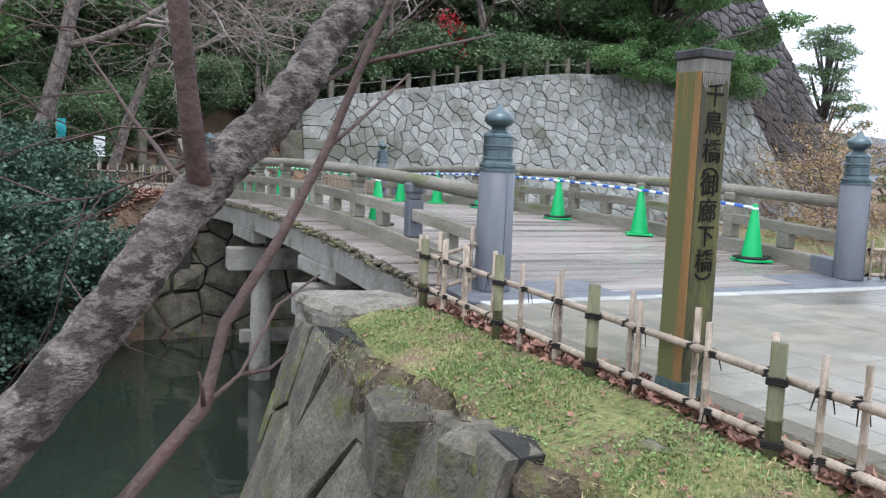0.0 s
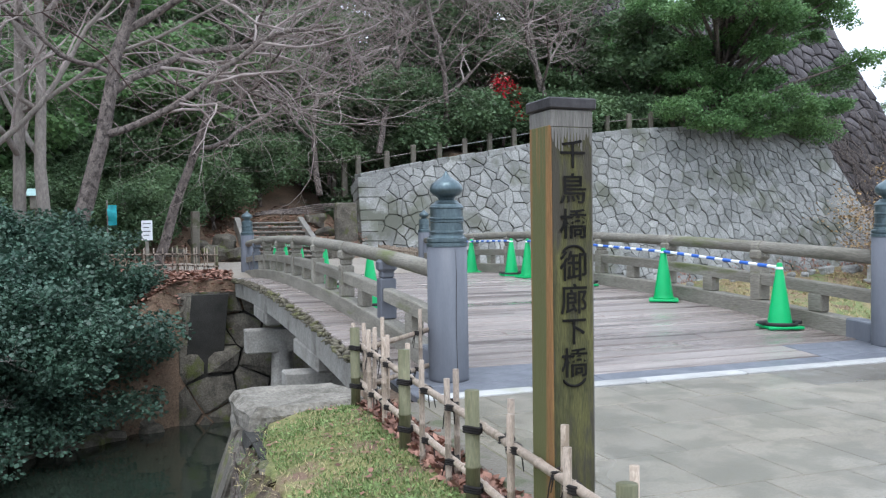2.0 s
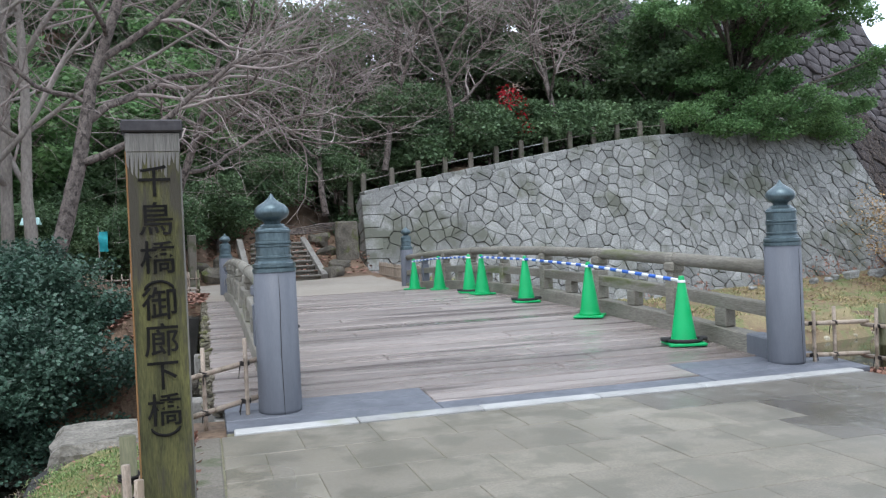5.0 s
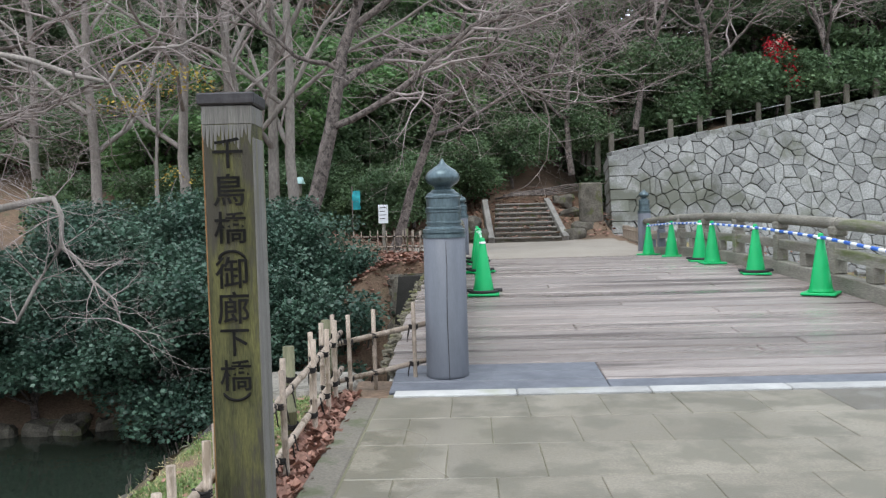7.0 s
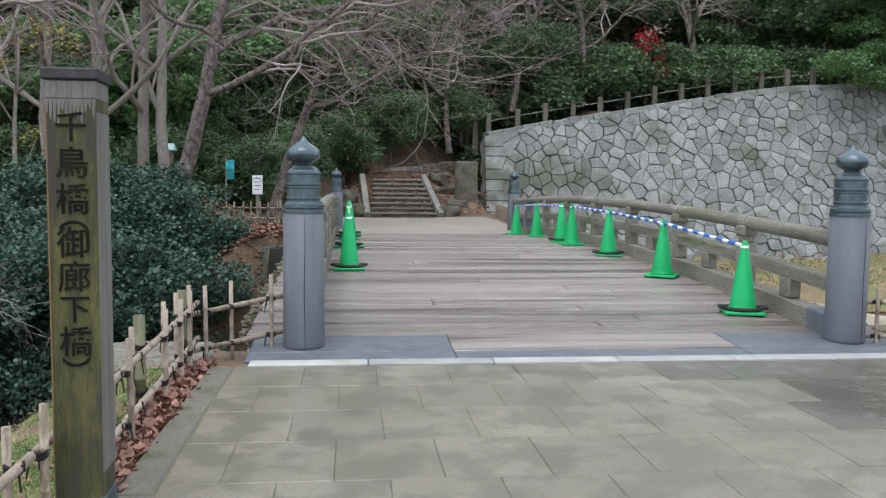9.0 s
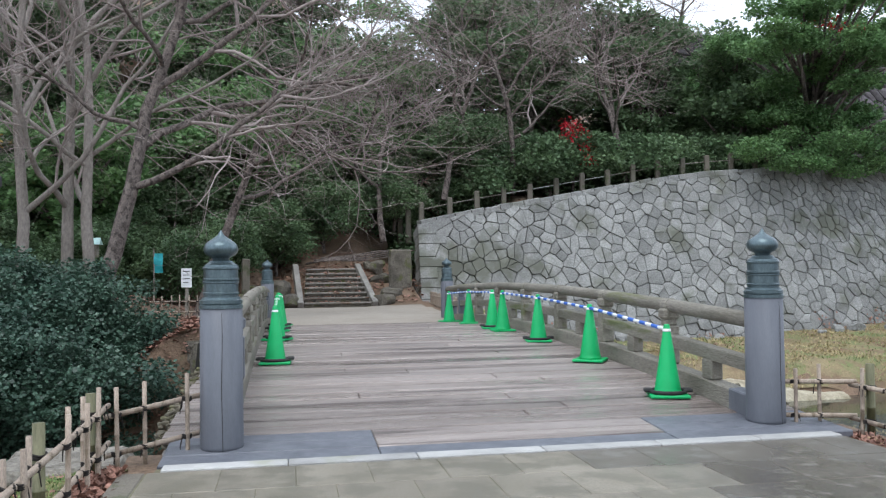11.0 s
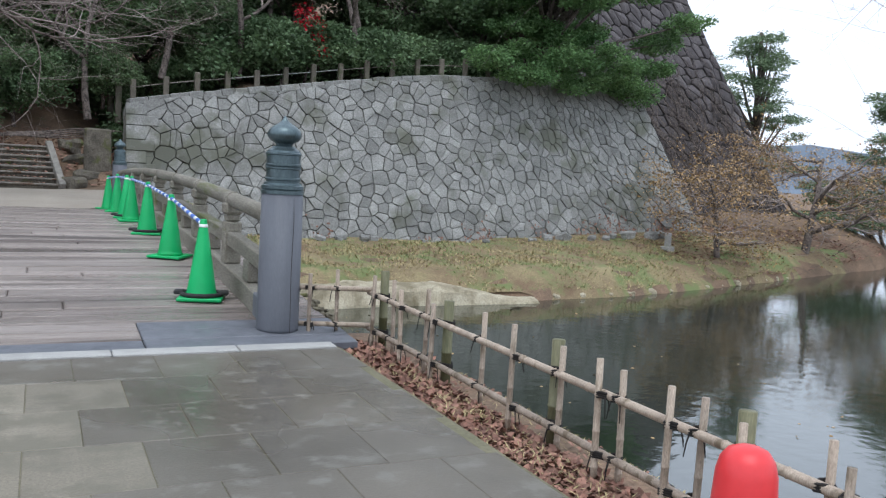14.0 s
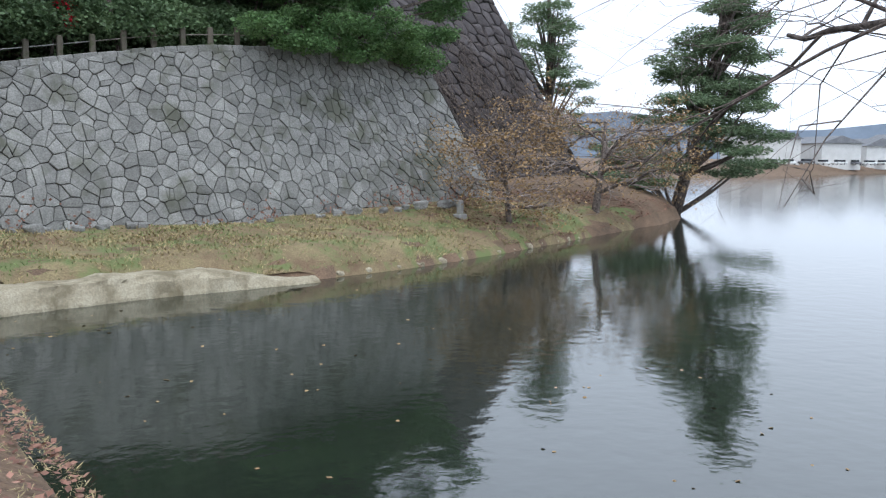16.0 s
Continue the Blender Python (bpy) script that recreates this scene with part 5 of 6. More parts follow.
for i, (x, y) in enumerate(spots):
    proto = (fa, fb, fa, fc, fb)[i % 5]
    copy_thing(proto, pose(x, y, height(x, y) - 0.2, 0, 0, rg.uniform(0, 360)))

# dark undergrowth along the wall top and up the slopes
und = leafy_tree("undergrowth_shrub", "dense dark evergreen undergrowth on the wooded slope", (13, 38.6, 5.6), (0, 0, 2.0), 0.1, cushions_in(rg, (0, 0, 1.5), 2.2, 1.8, 1.3, 20, 0.7, 1.3, 0.7), 330, 0.17, 53, M_LEAFD, M_BARK, "undergrowth of the slope", 0.6)
for yy, x0, x1, step in ((38.4, 11, 27, 2.5), (41.5, 10, 29, 3.0), (45.5, 4, 31, 3.6), (36.5, -22, 2.5, 3.2), (39.8, -22, 9, 3.2), (43.5, -24, 4, 3.6), (49, -24, 3, 4.2)):
    x = x0
    while x < x1:
        px, py = x + rg.uniform(-0.8, 0.8), yy + rg.uniform(-0.6, 0.6)
        copy_thing(und, pose(px, py, height(px, py) - 0.2, 0, 0, rg.uniform(0, 360)))
        x += step * rg.uniform(0.8, 1.2)

# shrubs by the steps and on the far left bank
sh = leafy_tree("shrub", "dense green broad-leaved shrub beside the steps", (4.0, 35.4, 1.6), (0, 0, 2.0), 0.08, cushions_in(rg, (0, 0, 1.5), 1.5, 1.3, 1.3, 16, 0.5, 0.9, 0.7), 900, 0.11, 51, M_LEAFD, M_BARK, "shrubs by the steps")
for m in ((2.2, 34.8, 1.2), (6.0, 36.6, 2.6), (0.6, 36, 1.5), (3.2, 37.5, 3.0), (5.0, 38.6, 3.6), (9.2, 38.0, 3.6), (-1.2, 34.5, 1.3), (9.0, 40.5, 5.2), (-3.2, 34, 1.3), (-5.5, 33.5, 1.2)):
    copy_thing(sh, pose(*m, 0, 0, rg.uniform(0, 360)))
cam_sh = leafy_tree("camellia_shrub", "dark glossy blue-green camellia shrub overhanging the moat", (-1.3, 18.0, -2.5), (0, 0, 2.6), 0.09, cushions_in(rg, (0, -0.3, 1.9), 1.9, 1.7, 1.5, 24, 0.55, 1.0, 0.62), 1150, 0.092, 57, M_LEAFB, M_BARK, "dark shrubs along the moat")
for m in ((-3.3, 17.8, -2.7), (-0.2, 18.9, -3.2), (-2.2, 20.4, -1.3), (-2.2, 17.0, -3.2), (-0.4, 21.4, -1.6), (-5.1, 17.6, -2.6), (-6.9, 17.3, -2.6), (-4.3, 19.3, -1.6), (-8.9, 17.4, -2.6), (-11.2, 17.6, -2.6)):
    copy_thing(cam_sh, pose(*m, 0, 0, rg.uniform(0, 360)))

for m in ((-2.6, 29.6, 0.5), (-4.8, 31.2, 0.9), (0.7, 30.6, 0.3), (2.0, 32.4, 0.9), (-7.2, 30, 0.5), (-0.9, 31.8, 0.8), (-9.5, 28.5, 0.4)):
    copy_thing(sh, pose(*m, 0, 0, rg.uniform(0, 360)))
for m in ((-3.4, 33.4, 1.4), (2.4, 37.6, 3.4), (6.6, 41.0, 5.0), (-8.5, 33.5, 1.2), (-0.5, 37.0, 3.4), (10.0, 43.0, 7.4)):
    copy_thing(fc, pose(*m, 0, 0, rg.uniform(0, 360)))

# a small crimson maple and yellow leaves in the wood
leafy_tree("maple_tree", "small crimson maple glowing before the dark wood", (17.5, 37.5, 5.4), (0.2, -0.3, 2.4), 0.07, [((0.1, -0.4, 2.2), 0.7, 0.5), ((0.5, -0.5, 1.6), 0.4, 0.3), ((-0.3, -0.5, 2.7), 0.5, 0.35), ((0.7, -0.6, 1.0), 0.4, 0.3)], 240, 0.13, 61, M_LEAFR, M_BARK)
leafy_tree("maple_tree", "small crimson maple among the evergreens", (29.6, 37.0, 9.6), (0.2, -0.3, 3.4), 0.07, [((0.9, -1.6, 2.8), 0.9, 0.4), ((-0.6, -1.7, 3.3), 0.8, 0.35), ((1.6, -1.7, 2.2), 0.5, 0.3)], 260, 0.15, 62, M_LEAFR, M_BARK)
leafy_tree("yellow_tree", "thin tree with sparse yellow autumn leaves", (-4.6, 23.6, 0.9), (0.2, 0, 4.2), 0.08, [((0.3, -0.4, 4.4), 1.2, 0.3), ((1.2, -0.5, 4.0), 0.9, 0.25), ((-0.8, 0, 3.6), 0.9, 0.3), ((0.8, -0.5, 1.6), 0.6, 0.3)], 90, 0.09, 63, M_LEAFY, M_PALEBARK)

# lakeside trees at the end of the bank
for at, seed, wide in (((36.0, 30.6, -2.0), 71, 3.8), ((44.8, 33.4, -1.9), 72, 5.8)):
    root, tips = bare_tree("small spreading tree with sparse russet leaves on the bank", at, (0.45 if seed == 72 else -0.1, 0, 1), wide, 0.16 if seed == 71 else 0.24, (9, 7, 6, 3), seed, M_BARK, M_TWIG, 0.3, 0.3, name="russet_tree", first=0.25)
    crown = Shape()
    for p, d in tips:
        clump(crown, R, p, 0.34, 0.22, 4 if seed == 71 else 9, 0.11, 0.5)
    part("leaves", crown, M_LEAFO, root, "sparse russet leaves", fix=False)


def pine(label, at, tall, lean, seed, n=30, spread=2.4, name="pine_tree", per=300, low=0.35):
    rg = random.Random(seed)
    cu = []
    for i in range(n):
        t = low + (1 - low) * i / n
        a = rg.uniform(0, 6.28)
        rr = spread * (1.15 - t) * rg.uniform(0.4, 1.1) + 0.3
        cu.append(((lean[0] * tall * t + math.cos(a) * rr, lean[1] * tall * t + math.sin(a) * rr, tall * t), rg.uniform(0.5, 0.95) * (1.3 - 0.5 * t) * spread / 2.4, 0.2 * spread / 2.4))
    return leafy_tree(name, label, at, (lean[0] * tall, lean[1] * tall, tall), tall * 0.028, cu, per * 2.4, 0.1 * spread / 2.4 + 0.06, seed, M_PINE, M_BARK, "pines by the moat", 0.5, 0.16)


pine("dark green pine leaning over the water at the bank's end", (60.0, 39.6, -2.6), 17, (0.12, -0.2), 81, 66, 5.2, per=120, low=0.12)
pine("tall dark green pine behind the bank", (57, 50, -1.5), 15, (0.0, 0), 82, 40, 4.6, per=85, low=0.3)
pine("far pine rising behind the old rampart", (60, 70, -1), 22, (0.02, 0), 83, 34, 5.5, per=45, low=0.45)
pine("far pine rising behind the old rampart", (74, 84, -1), 20, (0.02, 0), 84, 34, 6, per=40, low=0.4)
pine("far pine rising behind the old rampart", (90, 92, -1), 21, (0.02, 0), 85, 34, 6, per=40, low=0.35)

# boughs over the water from a tree beside the road
t5, _ = bare_tree("bare cherry tree stretching dark boughs over the moat", (17.5, -0.5, -0.4), (-0.33, 0.62, 1), 6.8, 0.12, (9, 8, 7, 4), 91, M_BARK, M_BARK, 0.35, 0.3, first=0.52)


# ---- small things beyond the bridge ----
wall_rail = empty("wall_top_fence", pose(0, 0, 0), label="row of short grey stone posts with a thin pipe rail", category="fence")
x, prev = 10.25, None
while x < 27.5:
    yy = 36.35 if x > 11 else 36.35 + (11 - x) * 0.4
    z = big_top(x) + 0.05
    s = Shape()
    s.box(x - 0.11, x + 0.11, yy - 0.1, yy + 0.1, z - 0.3, z + 0.85 + rnd(-0.05, 0.05), 0.03)
    part("post", s, M_KERB, wall_rail)
    if prev:
        part("rail", Shape().tube([prev, (x, yy, z + 0.55)], [0.018, 0.018], 6), M_GRANITE if x > 14 and x < 20 else M_PALEBARK, wall_rail)
    prev = (x, yy, z + 0.55)
    x += 1.22
for i, (px, py, h) in enumerate(((9.75, 37.2, 4.3), (9.55, 38.6, 4.6))):
    part("post", Shape().box(px - 0.12, px + 0.12, py - 0.12, py + 0.12, 2.6, h, 0.03), M_KERB, wall_rail)

slab = Shape()
slab.box(-0.45, 0.45, -0.13, 0.13, -0.3, 2.05, 0.06)
ob = tagged(part("stone_slab", slab, M_ROCK, None), "tall dark grey upright stone slab beside the wall", "monument")
ob.matrix_world = pose(8.75, 32.4, 0.2, -4, 0, 10)
ob = tagged(part("stone_post", Shape().box(-0.13, 0.13, -0.12, 0.12, -0.3, 1.75, 0.03), M_KERB, None), "square weathered stone post by the steps", "post")
ob.matrix_world = pose(3.0, 30.0, 0.15, 0, 1, 12)

board = empty("notice_board", pose(1.5, 26.0, 0.25), label="small white notice board on a post above the leaf-strewn bank", category="sign")
part("panel", Shape().box(-0.15, 0.15, -0.02, 0.02, 0.75, 1.32, 0.01), M_WHITE, board, "white panel")
part("leg", Shape().box(-0.05, 0.05, 0.022, 0.08, -0.3, 1.3, 0.01), M_TIMBER, board)
for i in range(4):
    part("text_line", Shape().box(-0.1, 0.1 - 0.04 * (i % 2), -0.024, -0.021, 1.22 - 0.11 * i, 1.24 - 0.11 * i, 0.001), M_INK, board)
for px, py, pz in ((0.4, 27.2, 0.3), (-4.8, 26.4, 0.2)):
    b = empty("banner", pose(px, py, pz), label="small teal cloth banner among the trees", category="banner", group="teal banners")
    part("pole", Shape().tube([(0, 0, -0.3), (0, 0, 1.9)], [0.02, 0.02], 6), M_PALEBARK, b)
    s = Shape()
    for i in range(9):
        for k, xx in enumerate((0.0, 0.13, 0.26)):
            s.v.append((xx, 0.05 * math.sin(i * 0.9 + k), 1.15 + 0.6 * i / 8))
    for i in range(8):
        for k in range(2):
            s.f.append((3 * i + k, 3 * i + k + 1, 3 * i + k + 4, 3 * i + k + 3))
    part("cloth", s, M_TEAL, b, smooth=True, fix=False)

hut = empty("roofed_box", pose(-1.6, 28.2, height(-1.6, 28.2)), label="small post box with a pale green pitched roof among the trees", category="box")
part("leg", Shape().box(-0.05, 0.05, -0.05, 0.05, -0.3, 1.3, 0.01), M_TIMBER, hut)
part("body", Shape().box(-0.17, 0.17, -0.15, 0.15, 1.3, 1.72, 0.01), M_TIMBER, hut)
roof = Shape()
roof.v = [(-0.27, -0.25, 1.7), (0.27, -0.25, 1.7), (0.27, 0.25, 1.7), (-0.27, 0.25, 1.7), (-0.24, 0, 1.92), (0.24, 0, 1.92)]
roof.f = [(0, 1, 5, 4), (2, 3, 4, 5), (0, 4, 3), (1, 2, 5), (0, 3, 2, 1)]
part("roof", roof, M_PALEROOF, hut, "pale green sheet roof")
fence("weathered bamboo fence edging the far path", [(3.2, 23.2), (2.2, 25.0), (-1.8, 25.6)], (0.62, 0.32), [(0.25 * i + 0.1, 0.8) for i in range(24)], [(0.05, 0.85), (2.0, 0.85), (4.0, 0.85)], "bamboo fences", 0.06)
screen = empty("lath_screen", pose(0, 0, 0), label="low pale split-bamboo screen along the foot of the wall", category="fence")
for i in range(38):
    t = i / 37
    px, py = 9.25 + 0.5 * t, 23.2 + 8.2 * t
    part("lath", Shape().box(px - 0.015, px + 0.015, py - 0.05, py + 0.05, 0.0, 0.62 + rnd(-0.03, 0.03), 0.006), M_BAMBOO, screen)
for z in (0.2, 0.5):
    part("rail", Shape().tube([(9.23, 23.1, z), (9.73, 31.5, z)], [0.02, 0.02], 6), M_BAMBOO, screen)


def rocks(label, spots, mat, group):
    for px, py, pz, r in spots:
        s = Shape()
        s.box(-r, r, -r * 0.8, r * 0.8, -r * 0.6, r * 0.6, r * 0.35)
        me = s.mesh("rock", mat)
        bm = bmesh.new()
        bm.from_mesh(me)
        bmesh.ops.subdivide_edges(bm, edges=bm.edges, cuts=2, use_grid_fill=True)
        for v in bm.verts:
            v.co += v.co.normalized() * r * 0.5 * noise.noise(v.co / r * 0.9 + Vector((px, py, pz)))
        bm.to_mesh(me)
        bm.free()
        ob = tagged(part("rock", me, None, None), label, "rock", group)
        ob.matrix_world = pose(px, py, pz, rnd(-15, 15), rnd(-15, 15), rnd(0, 360))


rocks("grey lichen-spotted rock at the foot of the steps", [(4.4, 31.2, 0.3, 0.42), (3.7, 31.6, 0.35, 0.5), (4.2, 32.3, 0.75, 0.45), (3.2, 32.4, 0.7, 0.38), (8.0, 31.2, 0.3, 0.36), (8.4, 32.2, 0.5, 0.42), (8.1, 33.4, 1.0, 0.45), (2.4, 31.9, 0.4, 0.35), (7.9, 34.4, 1.6, 0.4)], M_ROCK, "rocks by the steps")
rocks("grey rounded stone at the wall's foot", [(13 + 0.85 * i + rnd(-0.3, 0.3), 33.2 + rnd(-0.5, 0.2), height(13 + 0.85 * i, 33.2) + 0.08, rnd(0.1, 0.36)) for i in range(26) if i % 3 or rnd(0, 1) > 0.5], M_WALL, "stones at the wall's foot")
rocks("dark stone at the water's edge under the shrubs", [(-9 + 0.62 * i + rnd(-0.2, 0.2), edge_far(-9 + 0.62 * i) - 0.05, -2.95, rnd(0.2, 0.45)) for i in range(18)], M_ROCK, "stones along the moat")
rocks("small flat stone at the lakeside", [(24 + 1.3 * i, edge_far(24 + 1.3 * i) + 0.1, -2.95, rnd(0.1, 0.24)) for i in range(14)], M_LEDGE, "stones along the lakeside")

# roots beside the steps
s = Shape()
for k in range(5):
    a = Vector((5.2 + 0.3 * k, 34.2 + 0.25 * k, 1.75 + 0.08 * k))
    pts = [a + Vector((j * 0.55, rnd(-0.25, 0.25) - 0.05 * j, 0.06 * math.sin(j * 1.1 + k) + 0.04 * j)) for j in range(7)]
    s.tube(pts, [0.045 - 0.005 * j for j in range(7)], 6)
tagged(part("tree_root", s, M_BARK, None, smooth=True), "tangle of exposed grey roots above the steps", "root")

# sandstone shelf along the far shore
ledge = Shape()
cols, rows = 90, 7
for i in range(cols + 1):
    x = 10.4 + 12.4 * i / cols
    e = edge_far(x)
    hgt = 0.62 * smooth01(x, 10.4, 11.8) * (1 - 0.85 * smooth01(x, 18.5, 22.5)) * (0.9 + 0.14 * noise.noise(Vector((x * 0.9, 0, 4))))
    for j, (dy, fz) in enumerate(((-0.75, -0.4), (-0.62, 0.15), (-0.5, 0.75), (-0.35, 1.0), (0.15, 1.08), (0.7, 1.05), (1.3, 0.7))):
        q = noise.noise(Vector((x * 1.4, j * 0.8, 2.0))) * 0.16 + noise.noise(Vector((x * 5.5, j * 1.3, 7.0))) * 0.1
        crack = -0.12 if noise.noise(Vector((x * 2.2, 9.0, 0))) > 0.34 else 0.0
        ledge.v.append((x, e + dy + q * 0.9 - crack, WATER + max(fz, -0.4) * (hgt + 0.06) + (q * 0.3 if fz > 0 else -0.1)))
for i in range(cols):
    for j in range(rows - 1):
        k = i * rows + j
        ledge.f.append((k, k + rows, k + rows + 1, k + 1))
tagged(part("rock_ledge", ledge, M_LEDGE, None, fix=False), "pale cracked sandstone shelf at the water's edge", "rock")

# small dark stone marker on the bank
ob = tagged(part("stone_marker", Shape().box(-0.14, 0.14, -0.12, 0.12, -0.2, 0.75, 0.04).box(-0.3, 0.3, -0.22, 0.22, -0.2, 0.12, 0.04), M_GRANITE, None), "small grey stone marker beside the russet tree", "marker")
ob.matrix_world = pose(33.4, 31.2, height(33.4, 31.2) + 0.1, 0, 0, 20)


# ---- grass, weeds and fallen leaves ----
def scatter(name, label, n, region, leaf_size, material, seed, upright, narrow, patch=None, lift=0.0, on=None):
    rg = random.Random(seed)
    s = Shape()
    for _ in range(n):
        x, y = rg.uniform(region[0], region[1]), rg.uniform(region[2], region[3])
        if patch and noise.noise(Vector((x * patch, y * patch, seed))) < rg.uniform(-0.35, 0.25):
            continue
        z = on(x, y) if on else height(x, y)
        if z < WATER:
            continue
        p = Vector((x, y, z + lift))
        a = rg.uniform(0, 6.28)
        d = Vector((math.cos(a), math.sin(a), rg.uniform(*upright))).normalized()
        s.leaf(p, leaf_size * rg.uniform(0.55, 1.35), d, Vector((rg.uniform(-0.5, 0.5), rg.uniform(-0.5, 0.5), 1)), narrow)
    return tagged(part(name, s, material, None, fix=False), label, "grass" if "grass" in name or "weed" in name else "leaves", kind="stuff")


scatter("grass", "short green grass and clover on the bank", 17000, (2.3, 3.1, 2.35, 6.6), 0.032, M_GRASS, 201, (0.4, 2.5), 0.12, 1.6, 0.015, turf_z)
scatter("weed", "low broad-leaved green weeds on the bank", 3600, (2.3, 3.08, 2.4, 6.5), 0.026, M_GRASS, 202, (0.0, 0.5), 0.36, 2.2, 0.03, turf_z)
scatter("dry_grass", "dry straw-coloured grass on the bank", 9000, (2.27, 3.2, 2.3, 6.65), 0.04, M_DRYGRASS, 203, (0.1, 1.5), 0.045, 1.3, 0.015, turf_z)
scatter("fallen_leaves", "brown fallen leaves heaped along the kerb", 5200, (3.06, 3.28, 1.2, 6.5), 0.06, M_DEAD, 204, (-0.6, 1.1), 0.36, None, 0.035, turf_z)
scatter("fallen_leaves", "brown fallen leaves in the turf", 420, (2.3, 3.1, 2.3, 6.6), 0.036, M_DEAD, 205, (-0.1, 0.3), 0.42, 2.0, 0.035, turf_z)
scatter("dry_grass", "dry straw-coloured grass beside the paving", 4200, (8.98, 9.36, 1.0, 6.4), 0.05, M_DRYGRASS, 206, (0.0, 0.9), 0.06, 1.4, 0.03)
scatter("fallen_leaves", "reddish fallen leaves under the fence", 8500, (9.01, 9.42, 0.9, 6.7), 0.05, M_DEAD, 207, (-0.5, 0.9), 0.36, None, 0.02)
scatter("fallen_leaves", "scattered brown leaves on the slope to the moat", 2600, (9.4, 10.3, 0.9, 7.0), 0.045, M_DEAD, 223, (-0.4, 0.7), 0.36, 0.8, 0.02)
scatter("dry_grass", "thin dry grass on the slope to the moat", 6500, (9.4, 10.7, 0.9, 7.2), 0.04, M_DRYGRASS, 208, (0.0, 0.8), 0.06, 1.2, 0.02)
scatter("grass", "sparse green and straw grass on the far bank", 34000, (11, 42, 25.8, 33.6), 0.16, M_DRYGRASS, 209, (0.2, 1.2), 0.09, 0.5, 0.03)
scatter("grass", "tufts of green grass on the far bank", 14000, (11, 42, 25.8, 33.6), 0.13, M_GRASS, 210, (0.2, 1.4), 0.09, 0.35, 0.03)
scatter("fallen_leaves", "russet fallen leaves on the far bank", 12000, (12, 58, 29, 37), 0.1, M_DEAD, 211, (-0.1, 0.3), 0.4, 0.3, 0.04)
scatter("fallen_leaves", "dense russet leaves under the lakeside trees", 9000, (33, 56, 30, 37), 0.15, M_DEAD, 219, (-0.1, 0.3), 0.4, 0.2, 0.04)
scatter("grass", "rough green and straw grass beside the far bridge end", 5000, (9.5, 13.5, 20.4, 26.5), 0.17, M_DRYGRASS, 220, (0.2, 1.3), 0.09, 0.5, 0.03)
scatter("grass", "green grass tufts beside the far bridge end", 4000, (9.5, 13.5, 20.4, 26.5), 0.16, M_GRASS, 221, (0.2, 1.3), 0.09, 0.5, 0.03)
scatter("fallen_leaves", "brown leaves heaped beside the far abutment", 7000, (0.2, 3.4, 18.6, 25), 0.12, M_DEAD, 222, (-0.2, 0.5), 0.4, None, 0.04)
scatter("fallen_leaves", "russet fallen leaves on the wooded bank", 20000, (-9, 2.4, 18, 35), 0.13, M_DEAD, 212, (-0.2, 0.5), 0.4, 0.5, 0.05)
scatter("fallen_leaves", "russet fallen leaves round the steps", 2600, (2.4, 9.6, 31.2, 37), 0.13, M_DEAD, 218, (-0.2, 0.5), 0.4, None, 0.05)
scatter("fallen_leaves", "pale floating leaves on the water", 90, (10.5, 24, 5, 24), 0.09, M_LEAFO, 213, (0, 0.02), 0.4, None, 0.0, lambda x, y: WATER + 0.006)

scatter("dry_grass", "dry grass hanging over the edge of the turf", 1300, (2.1, 2.34, 2.4, 6.7), 0.05, M_DRYGRASS, 214, (-1.6, 0.6), 0.05, None, 0.0, lambda x, y: turf_z(x, y) if x > turf_edge(y) else turf_z(x, y) - 0.08)
scatter("grass", "green grass hanging over the edge of the turf", 1800, (2.12, 2.4, 2.4, 6.6), 0.045, M_GRASS, 215, (-1.2, 1.2), 0.07, 1.5, 0.0, lambda x, y: turf_z(x, y) if x > turf_edge(y) else turf_z(x, y) - 0.06)
scatter("dry_grass", "dry grass along the brink of the bank", 2400, (10.1, 10.75, 0.9, 7.2), 0.05, M_DRYGRASS, 216, (-0.4, 0.9), 0.05, None, 0.02, lambda x, y: height(x, y) if height(x, y) > -1.0 else -9)
scatter("fallen_leaves", "brown fallen leaves on the steps", 500, (5.1, 7.2, 31.0, 33.8), 0.1, M_DEAD, 217, (-0.1, 0.3), 0.4, None, 0.02, lambda x, y: 0.12 + 0.178 * (int((y - 31.0) / 0.36) + 1))

# red creeper leaves at the foot of the wall
s = Shape()
rg = random.Random(301)
for _ in range(1500):
    u = rg.uniform(14, 38)
    v = big_bottom(u) + abs(rg.gauss(0, 0.55))
    if noise.noise(Vector((u * 0.5, v * 0.7, 3))) < 0.05:
        continue
    p = Vector(big_place(u, v, 0.14))
    s.leaf(p, rg.uniform(0.07, 0.15), Vector((rg.uniform(-1, 1), -0.2, rg.uniform(-1, 0.6))).normalized(), Vector((0.1, -1, 0.2)), 0.4)
tagged(part("creeper", s, M_DEAD, None, fix=False), "reddish creeper leaves on the lower stones", "creeper", kind="stuff")

# bare creepers on the old rampart
s = Shape()
for k in range(320):
    u, v = rnd(38, 57), rnd(-1, 6)
    pts = []
    for j in range(7):
        pts.append(old_place(u, v, 0.3 + rnd(0, 0.15)))
        u, v = u + rnd(-1.1, 1.1), v + rnd(0.1, 1.6)
    s.tube(pts, [0.028 - 0.003 * j for j in range(7)], 3, False)
tagged(part("creeper", s, M_BARK, None, fix=False), "bare grey creeper stems over the old rampart", "creeper", kind="stuff")


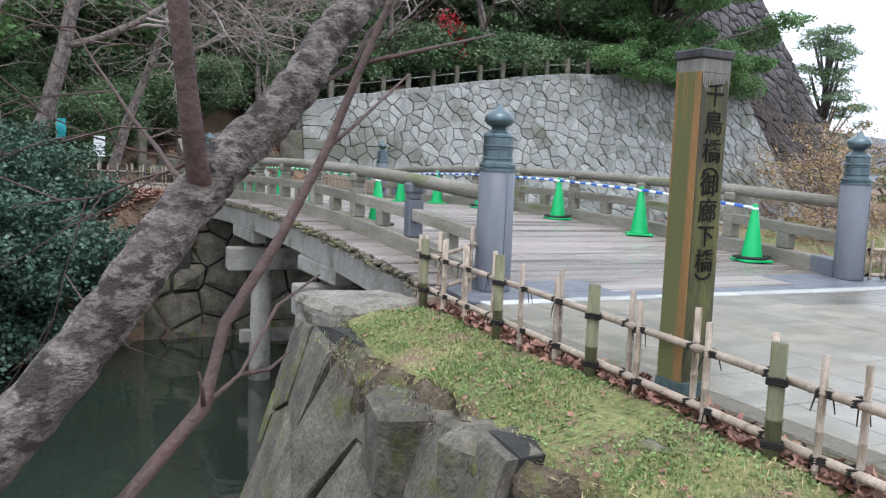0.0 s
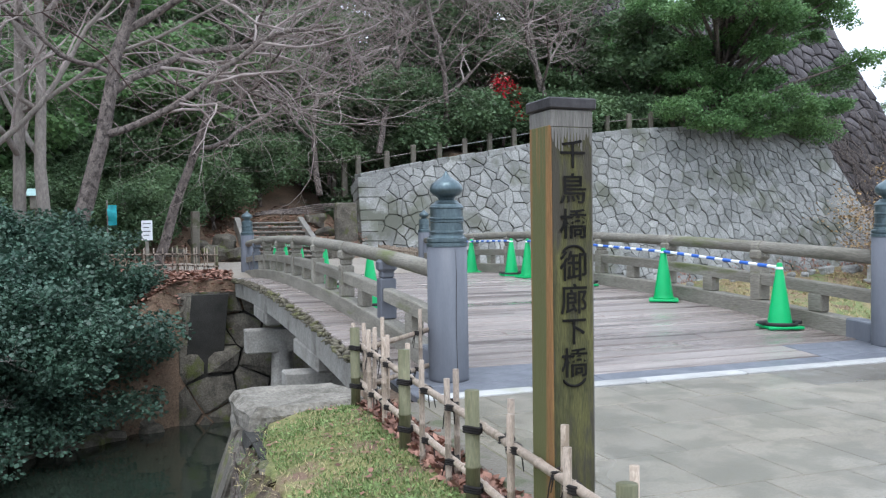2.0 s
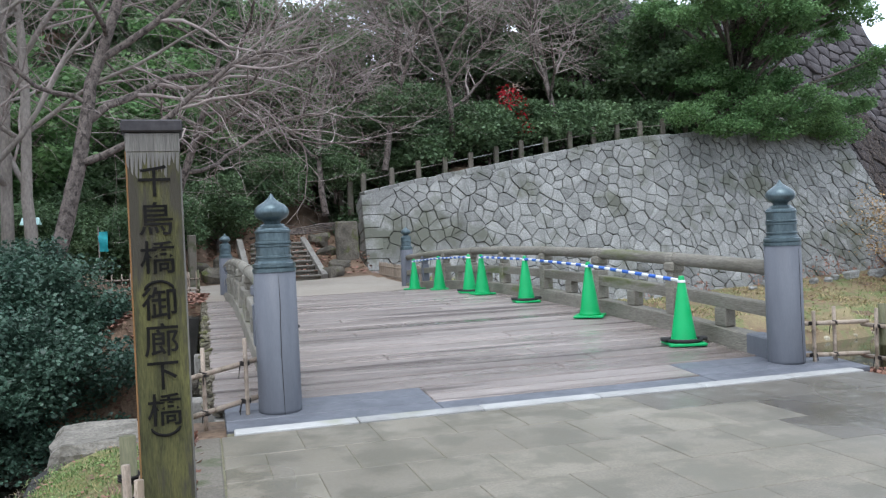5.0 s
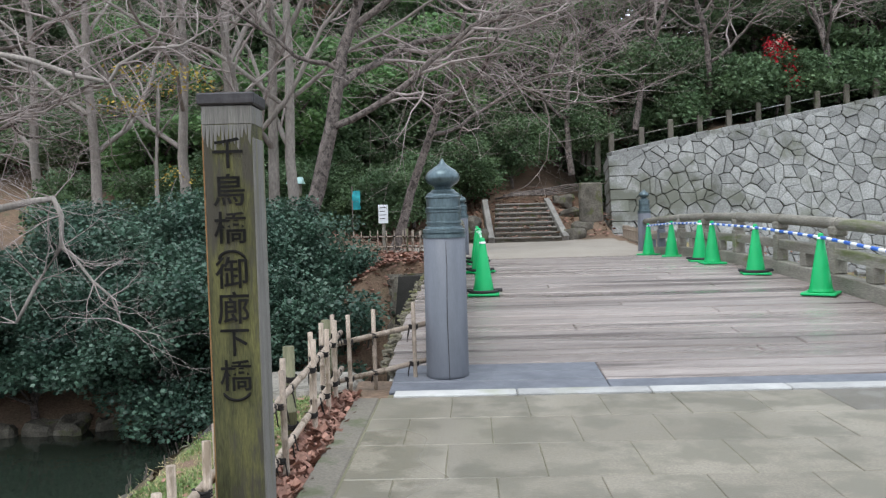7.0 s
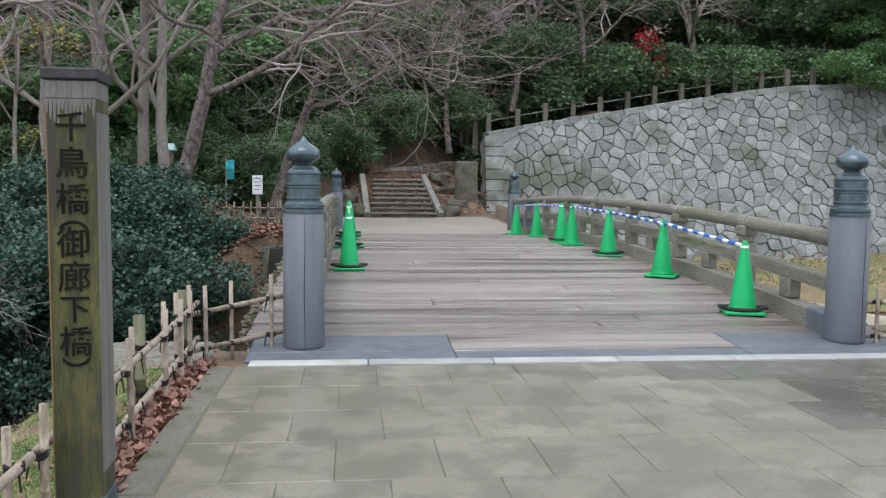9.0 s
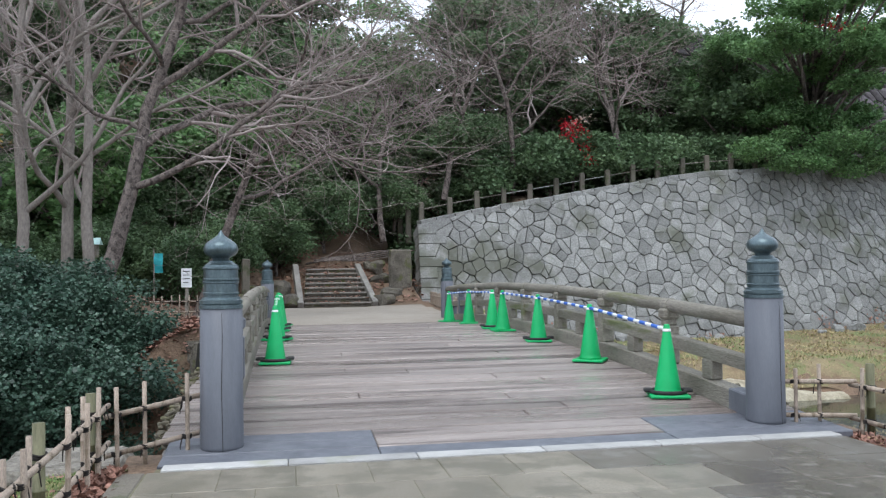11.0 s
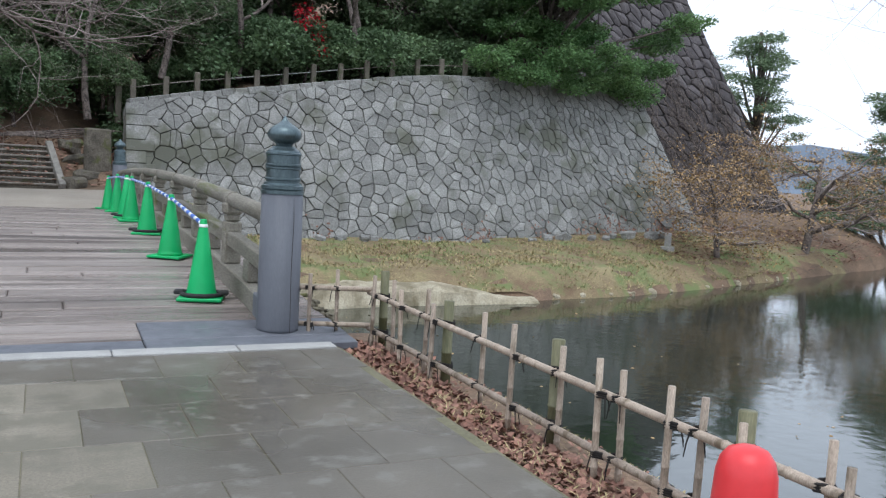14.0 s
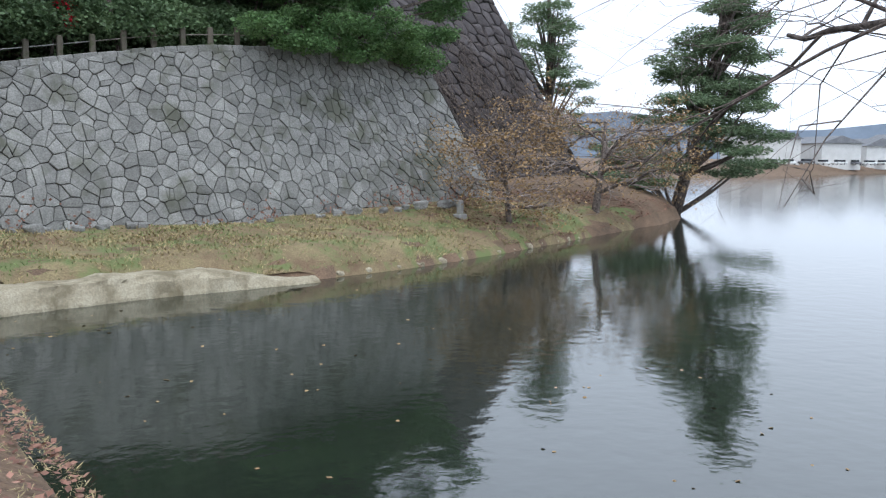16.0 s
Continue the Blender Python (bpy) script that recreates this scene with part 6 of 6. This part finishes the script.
# ---- the far shore: street, cars, houses, hills ----
def house(at, w, d, h, roof_h, label, turn):
    root = empty("house", pose(*at, 0, 0, turn), label=label, category="house", group="houses across the moat")
    part("wall", Shape().box(-w / 2, w / 2, -d / 2, d / 2, -1, h, 0.05), M_HOUSE, root)
    s = Shape()
    o = 0.6
    s.v = [(-w / 2 - o, -d / 2 - o, h), (w / 2 + o, -d / 2 - o, h), (w / 2 + o, d / 2 + o, h), (-w / 2 - o, d / 2 + o, h), (-w / 2, 0, h + roof_h), (w / 2, 0, h + roof_h)]
    s.f = [(0, 1, 5, 4), (2, 3, 4, 5), (0, 4, 3), (1, 2, 5), (0, 3, 2, 1)]
    part("roof", s, M_ROOF, root)
    for i in range(int(w / 3)):
        for z in ((1.0, 4.0) if h > 5 else (1.0,)):
            x = -w / 2 + 1.5 + 3 * i
            win = part("window", Shape().box(x - 0.7, x + 0.7, -d / 2 - 0.06, -d / 2 + 0.02, z, z + 1.3, 0.02), M_DARKGLASS, root)
            part("sill", Shape().box(x - 0.8, x + 0.8, -d / 2 - 0.14, -d / 2 - 0.02, z - 0.1, z - 0.01, 0.02), M_ROOF, win)


for at, w, d, h, rh, lab, turn in (((228, 136, -1), 16, 10, 7.5, 2.5, "white house with a grey tiled roof across the moat", 55), ((250, 133, -1), 20, 12, 6.5, 2.2, "broad white building with dark windows across the moat", 60), ((245, 156, -1), 14, 10, 9, 2.5, "tall white house behind the street", 50),
                                   ((272, 132, -1), 18, 10, 6, 2.4, "white house with a grey tiled roof across the moat", 62), ((300, 135, -1), 18, 10, 8, 2.4, "white house with a grey tiled roof across the moat", 65)):
    house(at, w, d, h, rh, lab, turn)


def car(at, turn, mat, label):
    root = empty("car", pose(*at, 0, 0, turn), label=label, category="car", group="parked cars across the moat")
    s = Shape()
    s.box(-2.1, 2.1, -0.85, 0.85, 0.3, 0.85, 0.15)
    part("body", s, mat, root)
    s = Shape()
    s.box(-1.2, 1.5, -0.78, 0.78, 0.85, 1.45, 0.2)
    part("cabin", s, M_DARKGLASS, root)
    s = Shape()
    s.box(-0.9, 1.2, -0.7, 0.7, 1.42, 1.5, 0.03)
    part("roof", s, mat, root)
    for x in (-1.3, 1.3):
        for y in (-0.8, 0.8):
            wheel = part("wheel", Shape().tube([(x, y - 0.1, 0.32), (x, y + 0.1, 0.32)], [0.32, 0.32], 12), M_RUBBER, root)
            part("rim", Shape().tube([(x, y - 0.11, 0.32), (x, y + 0.11, 0.32)], [0.2, 0.2], 10), M_WHITE, wheel)


for i in range(9):
    px, py = 203 + 9.0 * i, 120.5 + 0.3 * i
    car((px, py, height(px, py) + 0.0), -27 + 90 * (i % 2), (M_WHITE, M_WHITE, M_ROOF)[i % 3], "white car parked along the far street" if i % 3 < 2 else "dark grey car parked along the far street")
s = Shape()
for i in range(30):
    a = radians(-10 + 4.2 * i)
    r = 1500
    s.v += [(r * math.sin(a), r * math.cos(a), -20), (r * math.sin(a), r * math.cos(a), 62 + 34 * noise.noise(Vector((i * 0.33, 0, 5))) + 9 * noise.noise(Vector((i * 1.1, 3, 5))))]
for i in range(29):
    s.f.append((2 * i, 2 * i + 2, 2 * i + 3, 2 * i + 1))
tagged(part("backdrop", s, M_HILL, None, fix=False), "hazy blue hills on the horizon", "hills", kind="structure")

# ---- stones, slabs and kerbs, piece by piece ----
for entry in PIECES:
    part(entry[3] if len(entry) > 3 else "stone", entry[0], entry[1], entry[2])
